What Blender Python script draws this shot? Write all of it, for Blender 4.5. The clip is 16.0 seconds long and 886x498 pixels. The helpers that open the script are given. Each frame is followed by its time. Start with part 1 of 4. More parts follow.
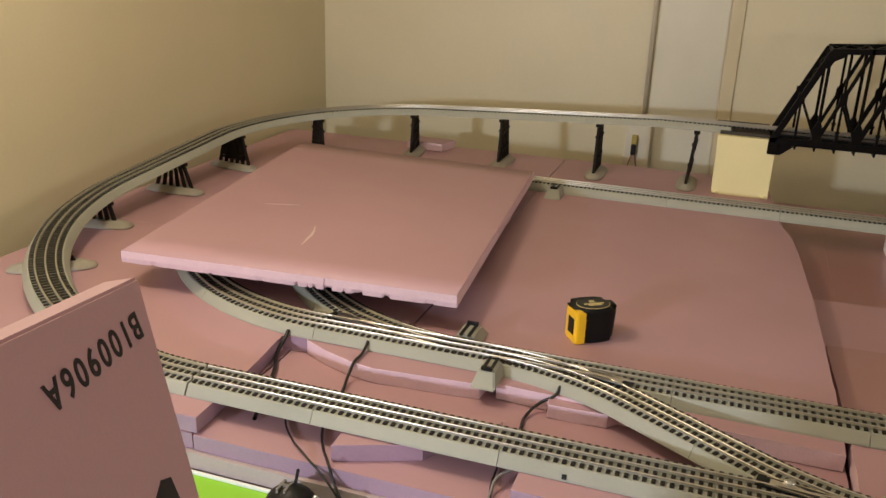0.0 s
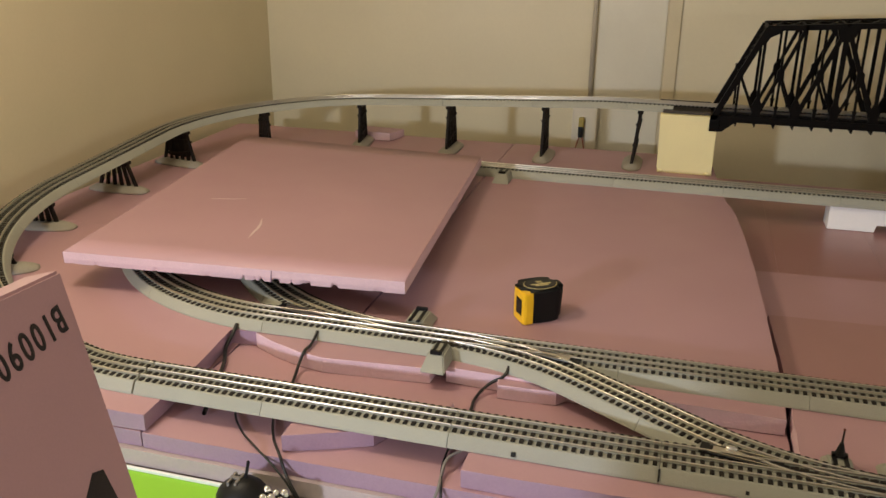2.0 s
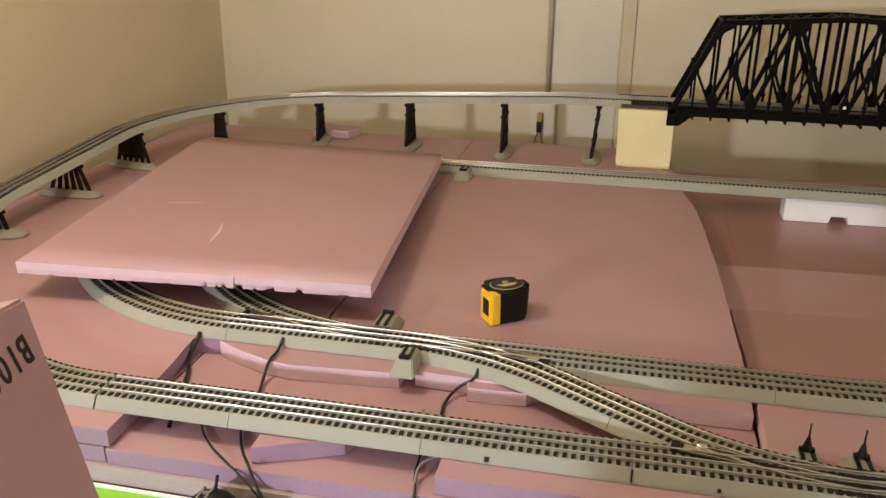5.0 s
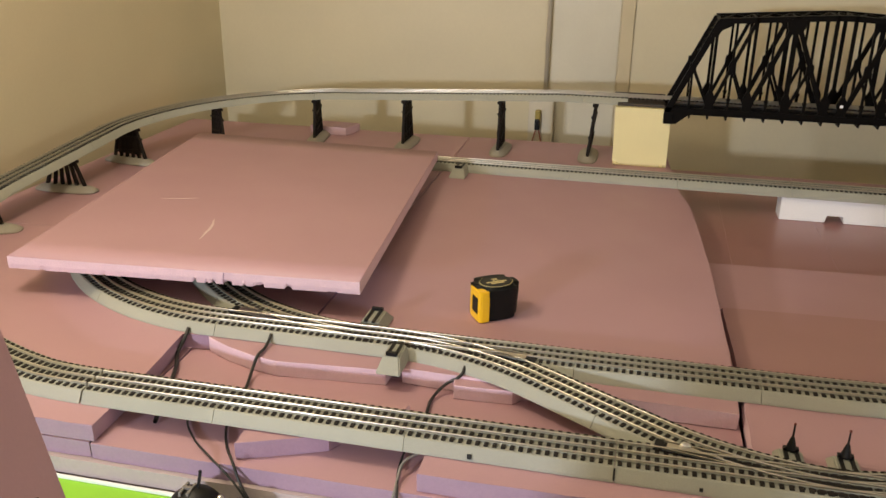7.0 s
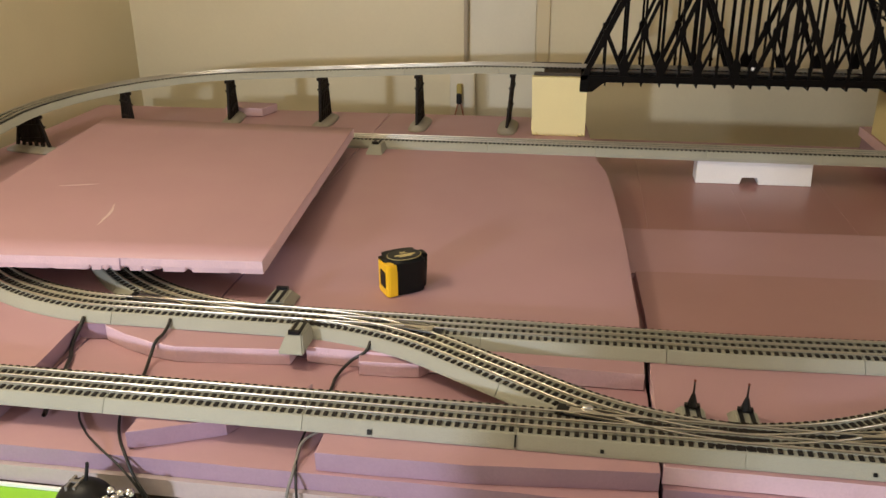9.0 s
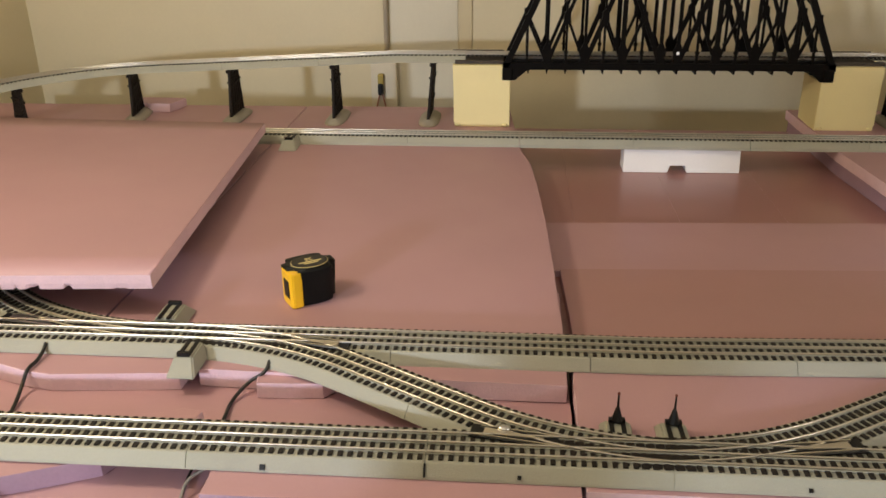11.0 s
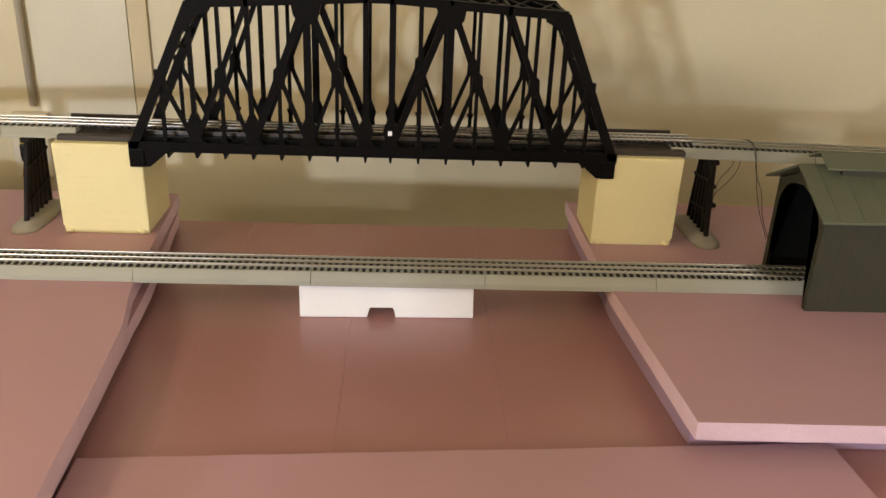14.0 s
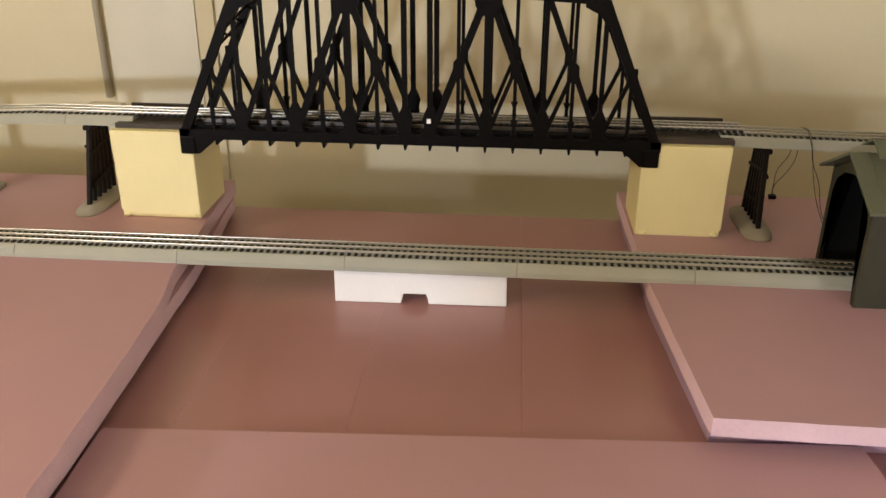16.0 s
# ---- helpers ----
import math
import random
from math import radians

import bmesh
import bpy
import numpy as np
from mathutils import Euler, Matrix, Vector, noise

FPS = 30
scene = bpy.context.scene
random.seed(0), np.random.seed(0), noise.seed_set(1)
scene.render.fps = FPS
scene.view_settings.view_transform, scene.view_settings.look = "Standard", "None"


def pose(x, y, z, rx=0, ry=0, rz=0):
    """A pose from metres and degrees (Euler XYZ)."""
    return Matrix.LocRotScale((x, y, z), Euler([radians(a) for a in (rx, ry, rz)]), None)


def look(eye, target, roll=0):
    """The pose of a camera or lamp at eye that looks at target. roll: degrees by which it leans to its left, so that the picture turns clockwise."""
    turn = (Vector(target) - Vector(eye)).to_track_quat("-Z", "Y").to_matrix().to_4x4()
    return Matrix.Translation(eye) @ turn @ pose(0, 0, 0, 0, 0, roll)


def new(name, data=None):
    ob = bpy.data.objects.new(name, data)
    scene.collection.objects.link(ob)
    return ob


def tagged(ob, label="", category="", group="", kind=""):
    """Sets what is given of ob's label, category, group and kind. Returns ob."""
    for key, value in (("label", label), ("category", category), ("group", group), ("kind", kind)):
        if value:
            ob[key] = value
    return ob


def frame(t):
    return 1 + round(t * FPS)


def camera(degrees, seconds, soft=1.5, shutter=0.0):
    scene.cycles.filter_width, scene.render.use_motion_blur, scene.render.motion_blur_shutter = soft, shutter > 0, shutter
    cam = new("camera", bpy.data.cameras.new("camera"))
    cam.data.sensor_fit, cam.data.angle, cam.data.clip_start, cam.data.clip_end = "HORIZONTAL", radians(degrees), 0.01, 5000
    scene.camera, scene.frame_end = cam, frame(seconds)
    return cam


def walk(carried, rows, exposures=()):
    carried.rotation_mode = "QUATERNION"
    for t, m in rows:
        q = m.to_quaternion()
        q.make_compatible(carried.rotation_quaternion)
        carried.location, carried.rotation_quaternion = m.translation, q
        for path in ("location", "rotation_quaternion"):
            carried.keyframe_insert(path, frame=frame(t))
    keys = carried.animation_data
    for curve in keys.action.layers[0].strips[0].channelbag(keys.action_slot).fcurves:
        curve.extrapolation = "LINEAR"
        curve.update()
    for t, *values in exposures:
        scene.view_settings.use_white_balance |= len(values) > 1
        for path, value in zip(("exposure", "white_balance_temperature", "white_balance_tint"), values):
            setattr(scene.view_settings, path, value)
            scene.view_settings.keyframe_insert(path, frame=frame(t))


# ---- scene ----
cam = camera(54.9, 16.0, shutter=0.25)
PATH = [
    (0, (0.029, -2.273, 0.603), (-0.568, -0.491, -0.079), 2.0),
    (0.5, (0.038, -2.278, 0.602), (-0.55, -0.495, -0.088), 1.6),
    (1, (0.048, -2.278, 0.6), (-0.519, -0.489, -0.092), 1.0),
    (1.5, (0.047, -2.274, 0.599), (-0.492, -0.478, -0.098), 0.7),
    (2, (0.053, -2.273, 0.598), (-0.453, -0.469, -0.103), 0.6),
    (2.5, (0.063, -2.268, 0.599), (-0.404, -0.455, -0.105), 0.4),
    (3, (0.073, -2.267, 0.6), (-0.35, -0.446, -0.11), 0.4),
    (3.5, (0.065, -2.266, 0.605), (-0.325, -0.439, -0.109), 0.3),
    (4, (0.044, -2.266, 0.605), (-0.342, -0.44, -0.112), 0.4),
    (4.5, (0.035, -2.264, 0.609), (-0.362, -0.439, -0.107), 0.4),
    (7, (0.06, -2.256, 0.609), (-0.357, -0.439, -0.114), 0.7),
    (7.5, (0.078, -2.245, 0.606), (-0.308, -0.421, -0.119), 0.7),
    (8, (0.085, -2.246, 0.608), (-0.246, -0.417, -0.131), 0.5),
    (8.5, (0.103, -2.234, 0.597), (-0.206, -0.406, -0.153), -0.2),
    (11, (0.155, -2.119, 0.565), (-0.004, -0.286, -0.219), -0.6),
    (11.5, (0.138, -1.929, 0.588), (0.197, -0.087, -0.191), -3.4),
    (12, (0.208, -1.773, 0.596), (0.511, 0.031, -0.213), -2.75),
    (12.5, (0.369, -1.66, 0.572), (0.632, 0.157, -0.222), -1.1),
    (13, (0.487, -1.564, 0.565), (0.689, 0.263, -0.223), 1.8),
    (13.5, (0.516, -1.412, 0.572), (0.691, 0.415, -0.221), 2.9),
    (14, (0.571, -1.344, 0.57), (0.663, 0.487, -0.228), 2.4),
    (14.5, (0.657, -1.324, 0.564), (0.644, 0.508, -0.239), 2.0),
    (15, (0.67, -1.331, 0.554), (0.579, 0.495, -0.256), 1.4),
    (15.5, (0.675, -1.343, 0.559), (0.552, 0.48, -0.254), 1.0),
    (16, (0.679, -1.346, 0.564), (0.53, 0.473, -0.253), 0.3),
]
walk(cam, [(t, look(eye, target, roll)) for t, eye, target, roll in PATH],
     exposures=[(0, -0.46), (2, -0.50), (3.5, -0.38), (7, -0.26), (8.5, -0.30), (11, -0.20), (12, 0.02), (13, 0.15), (16, 0.18)])

# ---- light ----
world = bpy.data.worlds.new("world")
scene.world = world
world.use_nodes = True
world.node_tree.nodes["Background"].inputs[0].default_value = (0.9, 0.75, 0.55, 1)
world.node_tree.nodes["Background"].inputs[1].default_value = 0.01


def lamp(name, eye, target, size, watts, colour):
    """With a target a one-sided tube lamp, without one a bare bulb."""
    data = bpy.data.lights.new(name, "AREA" if target else "POINT")
    data.energy, data.color = watts, colour
    if target:
        data.shape, data.size, data.size_y = "RECTANGLE", size, 0.12
    else:
        data.shadow_soft_size = size
    ob = new(name, data)
    ob.matrix_world = look(eye, target) if target else Matrix.Translation(eye)
    return ob


WARM, COOL = (1.0, 0.87, 0.64), (0.78, 0.85, 1.0)
lamp("ceiling_bulb", (-0.82, -1.43, 1.03), None, 0.13, 29.0, WARM)
lamp("side_bulb", (2.2, -2.3, 0.60), None, 0.10, 31.0, (0.93, 0.93, 0.98))
lamp("far_tube_lamp", (-1.29, -3.6, 0.56), (3.0, -1.0, 0.3), 0.22, 66, COOL)


# ---- materials ----
def material(name, colour, rough=0.6, metal=0.0, grain=0.0, grain_scale=300.0, blotch=0.0, blotch_scale=6.0,
             bump=0.0, bump_scale=400.0, spread=0.0, island=False, spec=0.5):
    """Base colour varied by fine grain and broad blotches, with relief from noise, all in metres."""
    m = bpy.data.materials.new(name)
    m.use_nodes = True
    nt = m.node_tree
    bsdf = nt.nodes["Principled BSDF"]
    bsdf.inputs["Roughness"].default_value, bsdf.inputs["Metallic"].default_value = rough, metal
    bsdf.inputs["Specular IOR Level"].default_value = spec
    place = nt.nodes.new("ShaderNodeNewGeometry")

    def noise_of(scale, detail=4):
        n = nt.nodes.new("ShaderNodeTexNoise")
        n.inputs["Scale"].default_value, n.inputs["Detail"].default_value = scale, detail
        nt.links.new(place.outputs["Position"], n.inputs["Vector"])
        return n.outputs["Fac"]

    def mul(a, lo, hi):
        r = nt.nodes.new("ShaderNodeMapRange")
        r.inputs["From Min"].default_value, r.inputs["From Max"].default_value = 0.15, 0.85
        r.inputs["To Min"].default_value, r.inputs["To Max"].default_value = lo, hi
        nt.links.new(a, r.inputs["Value"])
        return r.outputs["Result"]

    rgb = nt.nodes.new("ShaderNodeRGB")
    rgb.outputs[0].default_value = (*colour, 1)
    out = rgb.outputs[0]
    factors = []
    if grain:
        factors.append(mul(noise_of(grain_scale), 1 - grain, 1 + grain))
    if blotch:
        factors.append(mul(noise_of(blotch_scale, 6), 1 - blotch, 1 + blotch))
    if spread:
        info = nt.nodes.new("ShaderNodeObjectInfo")
        r = nt.nodes.new("ShaderNodeMapRange")
        r.inputs["To Min"].default_value, r.inputs["To Max"].default_value = 1 - spread, 1 + spread
        nt.links.new(place.outputs["Random Per Island"] if island else info.outputs["Random"], r.inputs["Value"])
        factors.append(r.outputs["Result"])
    for fac in factors:
        v = nt.nodes.new("ShaderNodeVectorMath")
        v.operation = "SCALE"
        nt.links.new(out, v.inputs[0])
        nt.links.new(fac, v.inputs["Scale"])
        out = v.outputs[0]
    nt.links.new(out, bsdf.inputs["Base Color"])
    if blotch:
        nt.links.new(mul(noise_of(blotch_scale * 2.3), rough * 0.88, min(rough * 1.12, 1)), bsdf.inputs["Roughness"])
    if bump:
        b = nt.nodes.new("ShaderNodeBump")
        b.inputs["Strength"].default_value, b.inputs["Distance"].default_value = bump, 0.001
        nt.links.new(noise_of(bump_scale), b.inputs["Height"])
        nt.links.new(b.outputs[0], bsdf.inputs["Normal"])
    return m


M_FOAM = material("pink_foam", (0.475, 0.28, 0.305), 0.5, grain=0.03, grain_scale=500, blotch=0.05, blotch_scale=4, bump=0.12, bump_scale=260, spread=0.03)
M_FOAM_EDGE = material("cut_foam_edge", (0.72, 0.51, 0.565), 0.8, grain=0.05, grain_scale=260, blotch=0.06, blotch_scale=25, bump=0.7, bump_scale=300)
M_FOAM_OLD_GAP = material("older_pink_foam_gap_shade", (0.41, 0.225, 0.22), 0.45, grain=0.03, grain_scale=500, blotch=0.06, blotch_scale=5, bump=0.12, bump_scale=260)
# dark purple counterpart of the cut edge: shade on side faces put into colour
M_FOAM_SHADE = material("shaded_foam_side", (0.36, 0.235, 0.315), 0.7, grain=0.06, grain_scale=260, blotch=0.06, blotch_scale=20, bump=0.5, bump_scale=300)
M_BED = material("river_bed_board", (0.38, 0.19, 0.182), 0.30, grain=0.02, grain_scale=300, blotch=0.03, blotch_scale=3, spread=0.02)
M_WALL = material("painted_wall", (0.69, 0.61, 0.415), 0.45, grain=0.02, grain_scale=120, blotch=0.09, blotch_scale=1.8, bump=0.15, bump_scale=60)
M_CEIL = material("ceiling_paint", (0.60, 0.54, 0.44), 0.8, blotch=0.05)
M_FLOOR = material("basement_floor", (0.25, 0.2, 0.16), 0.7, blotch=0.15)
M_ROADBED = material("grey_roadbed", (0.35, 0.345, 0.28), 0.55, grain=0.10, grain_scale=900, blotch=0.05, blotch_scale=14, bump=0.5, bump_scale=900, spread=0.04)
M_TIE = material("dark_tie", (0.017, 0.013, 0.010), 0.7, grain=0.2, grain_scale=700, spread=0.25, spec=0.25)
M_RAIL = material("steel_rail", (0.70, 0.66, 0.58), 0.31, 1.0, grain=0.04, grain_scale=60)
M_RAIL_DARK = material("blackened_rail", (0.22, 0.20, 0.18), 0.3, 1.0, blotch=0.25, blotch_scale=30)
M_BLACK = material("black_plastic", (0.008, 0.0075, 0.0075), 0.45, grain=0.15, grain_scale=200, bump=0.1, spec=0.28)
M_BRIDGE = material("black_bridge_plastic", (0.0042, 0.0032, 0.0026), 0.5, grain=0.2, grain_scale=150, bump=0.15, bump_scale=500, spec=0.08)
M_YELLOW = material("yellow_pier_paint", (0.84, 0.74, 0.40), 0.6, grain=0.05, grain_scale=400, blotch=0.04, blotch_scale=12, bump=0.3, bump_scale=500)
M_TRESTLE = material("brown_trestle", (0.010, 0.006, 0.004), 0.6, grain=0.25, grain_scale=250, bump=0.4, bump_scale=300, spec=0.2)
M_BASE = material("grey_trestle_base", (0.34, 0.31, 0.25), 0.65, grain=0.08, grain_scale=300, blotch=0.08, blotch_scale=30)
M_SHED = material("dark_green_siding", (0.031, 0.030, 0.016), 0.55, grain=0.08, grain_scale=200, blotch=0.1, blotch_scale=20, bump=0.2, bump_scale=300)
M_ROOF = material("green_grey_roof", (0.100, 0.105, 0.062), 0.6, grain=0.08, grain_scale=200, blotch=0.1, blotch_scale=15, bump=0.2, bump_scale=300)
M_WHITE = material("white_polystyrene", (0.90, 0.89, 0.88), 0.7, grain=0.03, grain_scale=400, bump=0.5, bump_scale=350)
M_TAPE_Y = material("yellow_tape_case", (0.85, 0.50, 0.015), 0.35, blotch=0.04, blotch_scale=40)
M_TAPE_K = material("black_rubber_case", (0.005, 0.005, 0.005), 0.5, grain=0.2, grain_scale=500, bump=0.2, bump_scale=800, spec=0.2)
M_TAPE_LABEL = material("tape_label", (0.012, 0.011, 0.009), 0.4, spec=0.3)
M_INK = material("black_ink", (0.02, 0.014, 0.014), 0.7, grain=0.3, grain_scale=500)
M_GREEN = material("bright_green_card", (0.28, 0.62, 0.03), 0.55, blotch=0.04, blotch_scale=10)
M_PALE = material("pale_card", (0.62, 0.68, 0.60), 0.55, blotch=0.04)
M_GREYFOAM = material("grey_pink_board", (0.46, 0.37, 0.36), 0.75, grain=0.05, grain_scale=200, blotch=0.08, blotch_scale=12, bump=0.3)
M_CABLE = material("black_cable", (0.012, 0.011, 0.010), 0.45)
M_GREYCABLE = material("grey_cable", (0.20, 0.18, 0.16), 0.5)
M_CHROME = material("chrome", (0.75, 0.75, 0.75), 0.15, 1.0)
M_LIGHTGREY = material("pipe_paint", (0.64, 0.57, 0.43), 0.5, blotch=0.05)
M_LENS = material("clear_lens", (0.9, 0.9, 0.95), 0.08, spec=1.0)
M_RED = material("red_tip", (0.16, 0.03, 0.02), 0.4)


# ---- mesh helpers ----
def box(bm, x0, x1, y0, y1, z0, z1, m=None):
    """An upright block; m turns or moves it."""
    vs = [bm.verts.new(Vector(p)) for p in ((x0, y0, z0), (x1, y0, z0), (x1, y1, z0), (x0, y1, z0), (x0, y0, z1), (x1, y0, z1), (x1, y1, z1), (x0, y1, z1))]
    for f in ((3, 2, 1, 0), (4, 5, 6, 7), (0, 1, 5, 4), (1, 2, 6, 5), (2, 3, 7, 6), (3, 0, 4, 7)):
        bm.faces.new([vs[i] for i in f])
    if m:
        bmesh.ops.transform(bm, matrix=m, verts=vs)
    return vs


def bar(bm, a, b, w, h, up=(0, 1, 0)):
    """A straight bar from a to b, w wide across up, h deep along up."""
    a, b = Vector(a), Vector(b)
    ahead = (b - a).normalized()
    u = (Vector(up) - ahead * ahead.dot(Vector(up))).normalized()
    side = ahead.cross(u)
    vs = []
    for p in (a, b):
        for s, t in ((-1, -1), (1, -1), (1, 1), (-1, 1)):
            vs.append(bm.verts.new(p + side * s * w / 2 + u * t * h / 2))
    for f in ((3, 2, 1, 0), (4, 5, 6, 7), (0, 1, 5, 4), (1, 2, 6, 5), (2, 3, 7, 6), (3, 0, 4, 7)):
        bm.faces.new([vs[i] for i in f])


def prism(bm, outline, z0, z1):
    """An upright prism over a plan outline, counter-clockwise."""
    lo = [bm.verts.new((x, y, z0)) for x, y in outline]
    hi = [bm.verts.new((x, y, z1)) for x, y in outline]
    bm.faces.new(lo[::-1])
    bm.faces.new(hi)
    n = len(lo)
    for i in range(n):
        bm.faces.new((lo[i], lo[(i + 1) % n], hi[(i + 1) % n], hi[i]))


def bevel(bm, width, segments=2):
    bmesh.ops.bevel(bm, geom=list(bm.edges), offset=width, segments=segments, profile=0.6, affect="EDGES", clamp_overlap=True)


def mesh_of(name, bm, materials, smooth=False):
    bmesh.ops.recalc_face_normals(bm, faces=bm.faces)
    me = bpy.data.meshes.new(name)
    bm.to_mesh(me)
    bm.free()
    for m in materials if isinstance(materials, (list, tuple)) else [materials]:
        me.materials.append(m)
    if smooth:
        me.polygons.foreach_set("use_smooth", [True] * len(me.polygons))
    return me


def part(name, bm, materials, parent, label="", smooth=False):
    ob = new(name, mesh_of(name, bm, materials, smooth))
    ob.parent = parent
    return tagged(ob, label=label)


def thing(name, label, category, m=None, group="", kind=""):
    ob = new(name)
    ob.empty_display_size = 0.02
    if m:
        ob.matrix_world = m
    return tagged(ob, label, category, group, kind)


def lone(name, bm, materials, label="", category="", m=None, group="", kind="", smooth=False):
    ob = new(name, mesh_of(name, bm, materials, smooth))
    if m:
        ob.matrix_world = m
    return tagged(ob, label, category, group, kind)


# ---- room ----
def slab(name, x0, x1, y0, y1, z0, z1, mat, label, category):
    bm = bmesh.new()
    box(bm, x0, x1, y0, y1, z0, z1)
    return lone(name, bm, mat, label, category, kind="structure")


WY, WX = 0.52, -1.375
slab("wall_north", -1.5, 2.6, WY, WY + 0.1, -0.85, 1.5, M_WALL, "cream painted basement wall behind the layout", "wall")
slab("wall_west", WX - 0.1, WX, -5.2, WY, -0.85, 1.5, M_WALL, "cream painted basement wall beside the layout", "wall")
# unseen screens, added to keep far lamp light off the front foam
slab("wall_half", -1.475, -0.55, -2.95, -2.85, -0.85, 0.262, M_WALL, "unseen low cream screen wall added to shade the front of the layout", "wall")
slab("wall_half_tall", -0.55, 2.6, -2.95, -2.85, -0.85, 0.312, M_WALL, "taller stretch of the unseen screen wall added to shade the front right", "wall")
slab("wall_east", 2.6, 2.7, -5.2, WY + 0.1, -0.85, 1.5, M_WALL, "cream painted basement wall", "wall")
slab("wall_south", -1.475, 2.7, -5.3, -5.2, -0.85, 1.5, M_WALL, "cream painted basement wall", "wall")
slab("floor", -1.475, 2.7, -5.3, WY + 0.1, -0.95, -0.85, M_FLOOR, "brown basement floor", "floor")
slab("ceiling", -1.475, 2.7, -5.3, WY + 0.1, 1.5, 1.6, M_CEIL, "pale basement ceiling", "ceiling")


# ---- foam boards ----
def rough_edge(bm, amount):
    """Shifts the rim's points a little, as a hand-cut edge."""
    for v in bm.verts:
        p = v.co
        v.co.x += noise.noise(p * 40) * amount
        v.co.y += noise.noise(p * 40 + Vector((9, 3, 1))) * amount


def fine_outline(outline, step):
    pts = []
    for i, a in enumerate(outline):
        b = outline[(i + 1) % len(outline)]
        n = max(1, int(math.dist(a, b) / step))
        pts += [(a[0] + (b[0] - a[0]) * k / n, a[1] + (b[1] - a[1]) * k / n) for k in range(n)]
    return pts


def foam(outline, z0, z1, label, mats=None, wobble=0.0012, name="foam_board", m=None, soft=0.0015):
    pts = fine_outline(outline, 0.03)
    bm = bmesh.new()
    prism(bm, pts, z0, z1)
    rough_edge(bm, wobble)
    rim = [e for e in bm.edges if abs(e.verts[0].co.z - e.verts[1].co.z) < 1e-6]
    bmesh.ops.bevel(bm, geom=rim, offset=soft, segments=2, profile=0.5, affect="EDGES", clamp_overlap=True)
    bm.normal_update()
    for f in bm.faces:
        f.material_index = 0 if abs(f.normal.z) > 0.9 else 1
    return lone(name, bm, mats or [M_FOAM, M_FOAM_EDGE], label, "foam board", m)


def rect(x0, x1, y0, y1):
    return [(x0, y0), (x1, y0), (x1, y1), (x0, y1)]


T = 0.025
# top level
foam([(-0.42, -1.168), (-0.246, -1.170), (-0.240, -1.206), (0.228, -1.215), (0.228, -1.07), (0.223, -0.85), (0.216, -0.65), (0.206, -0.47), (0.194, -0.32), (0.172, -0.205), (0.156, 0.0), (0.142, 0.2), (-0.42, 0.2)], -T, 0,
     "large flat pink insulation board under the tape measure", [M_FOAM, M_FOAM_EDGE])
foam([(-1.265, -1.447), (-0.583, -1.447), (-0.590, -1.30), (-0.602, -1.183), (-0.424, -1.17), (-0.424, -0.807), (-1.262, -0.807)], -T, -0.0005, "pink insulation board under the curved track", [M_FOAM, M_FOAM_SHADE])
foam([(-1.335, -0.804), (-0.424, -0.804), (-0.424, 0.2), (-1.335, 0.2)], -T, -0.001, "pink insulation board under the raised track")
foam([(0.205, -1.205), (0.203, -0.62), (0.194, -0.42), (0.184, -0.25), (0.179, -0.145), (0.167, -0.03), (0.144, 0.18), (-0.4, 0.18), (-0.4, -1.19)], -2 * T - 0.001, -T - 0.001, "lower pink insulation board below another board")
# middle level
foam(rect(-0.588, 0.232, -1.449, -0.9), -2 * T, -T - 0.0015, "pink insulation board a step below the tracks", [M_FOAM, M_FOAM_SHADE])
foam(rect(-1.26, -0.591, -1.4475, -0.9), -2 * T, -T - 0.0015, "pink insulation board under the board with curved track", [M_FOAM, M_FOAM_SHADE])
foam(rect(-1.26, 0.232, -1.456, -0.9), -0.074, -0.0505, "greyish pink board at the bottom of the stack", [M_GREYFOAM, M_GREYFOAM])
foam([(-0.588, -1.150), (-0.258, -1.150), (-0.262, -1.216), (-0.34, -1.222), (-0.425, -1.230), (-0.47, -1.222), (-0.515, -1.205), (-0.555, -1.185)], -T - 0.001, -0.001, "pink foam offcut with a curved cut edge below the track")
foam([(-0.391, -1.437), (-0.284, -1.392), (-0.262, -1.35), (-0.395, -1.35)], -T - 0.001, -0.002, "small pink foam offcut wedged under the track", [M_FOAM, M_FOAM_SHADE])
foam([(-0.29, -1.335), (-0.21, -1.325), (-0.204, -1.293), (-0.228, -1.288), (-0.27, -1.305)], -T - 0.001, -0.004, "thin pink foam scrap beside the track")
foam([(-0.165, -1.190), (-0.158, -1.228), (-0.075, -1.224), (-0.055, -1.20)], -T - 0.001, -0.004, "torn pink foam piece under the branching track")
foam([(-0.155, -1.444), (0.02, -1.441), (0.232, -1.424), (0.232, -1.34), (-0.155, -1.33)], -T - 0.001, -0.001, "pink foam strip under the front track", [M_FOAM, M_FOAM_SHADE])
# right side
foam(rect(0.2365, 1.5, -1.412, -1.083), -T, -0.001, "pink insulation board under the front tracks")
foam(rect(0.238, 1.5, -1.419, -1.10), -0.050, -T - 0.001, "pink insulation board with its edge coloured as purplish shade under another board", [M_FOAM, M_FOAM_SHADE])
foam(rect(0.240, 1.5, -1.43, -1.10), -0.085, -0.051, "pink insulation board at the bottom of the stack", [M_FOAM, M_FOAM_SHADE])
# edges of these two boards use the dark foam colour for the gap's shade
foam([(0.252, -1.097), (0.860, -1.097), (0.858, -0.744), (0.240, -0.772)], -0.0605, -0.043, "older dusky pink insulation board lying low beside the river bed", [M_FOAM_OLD_GAP, M_FOAM_OLD_GAP])
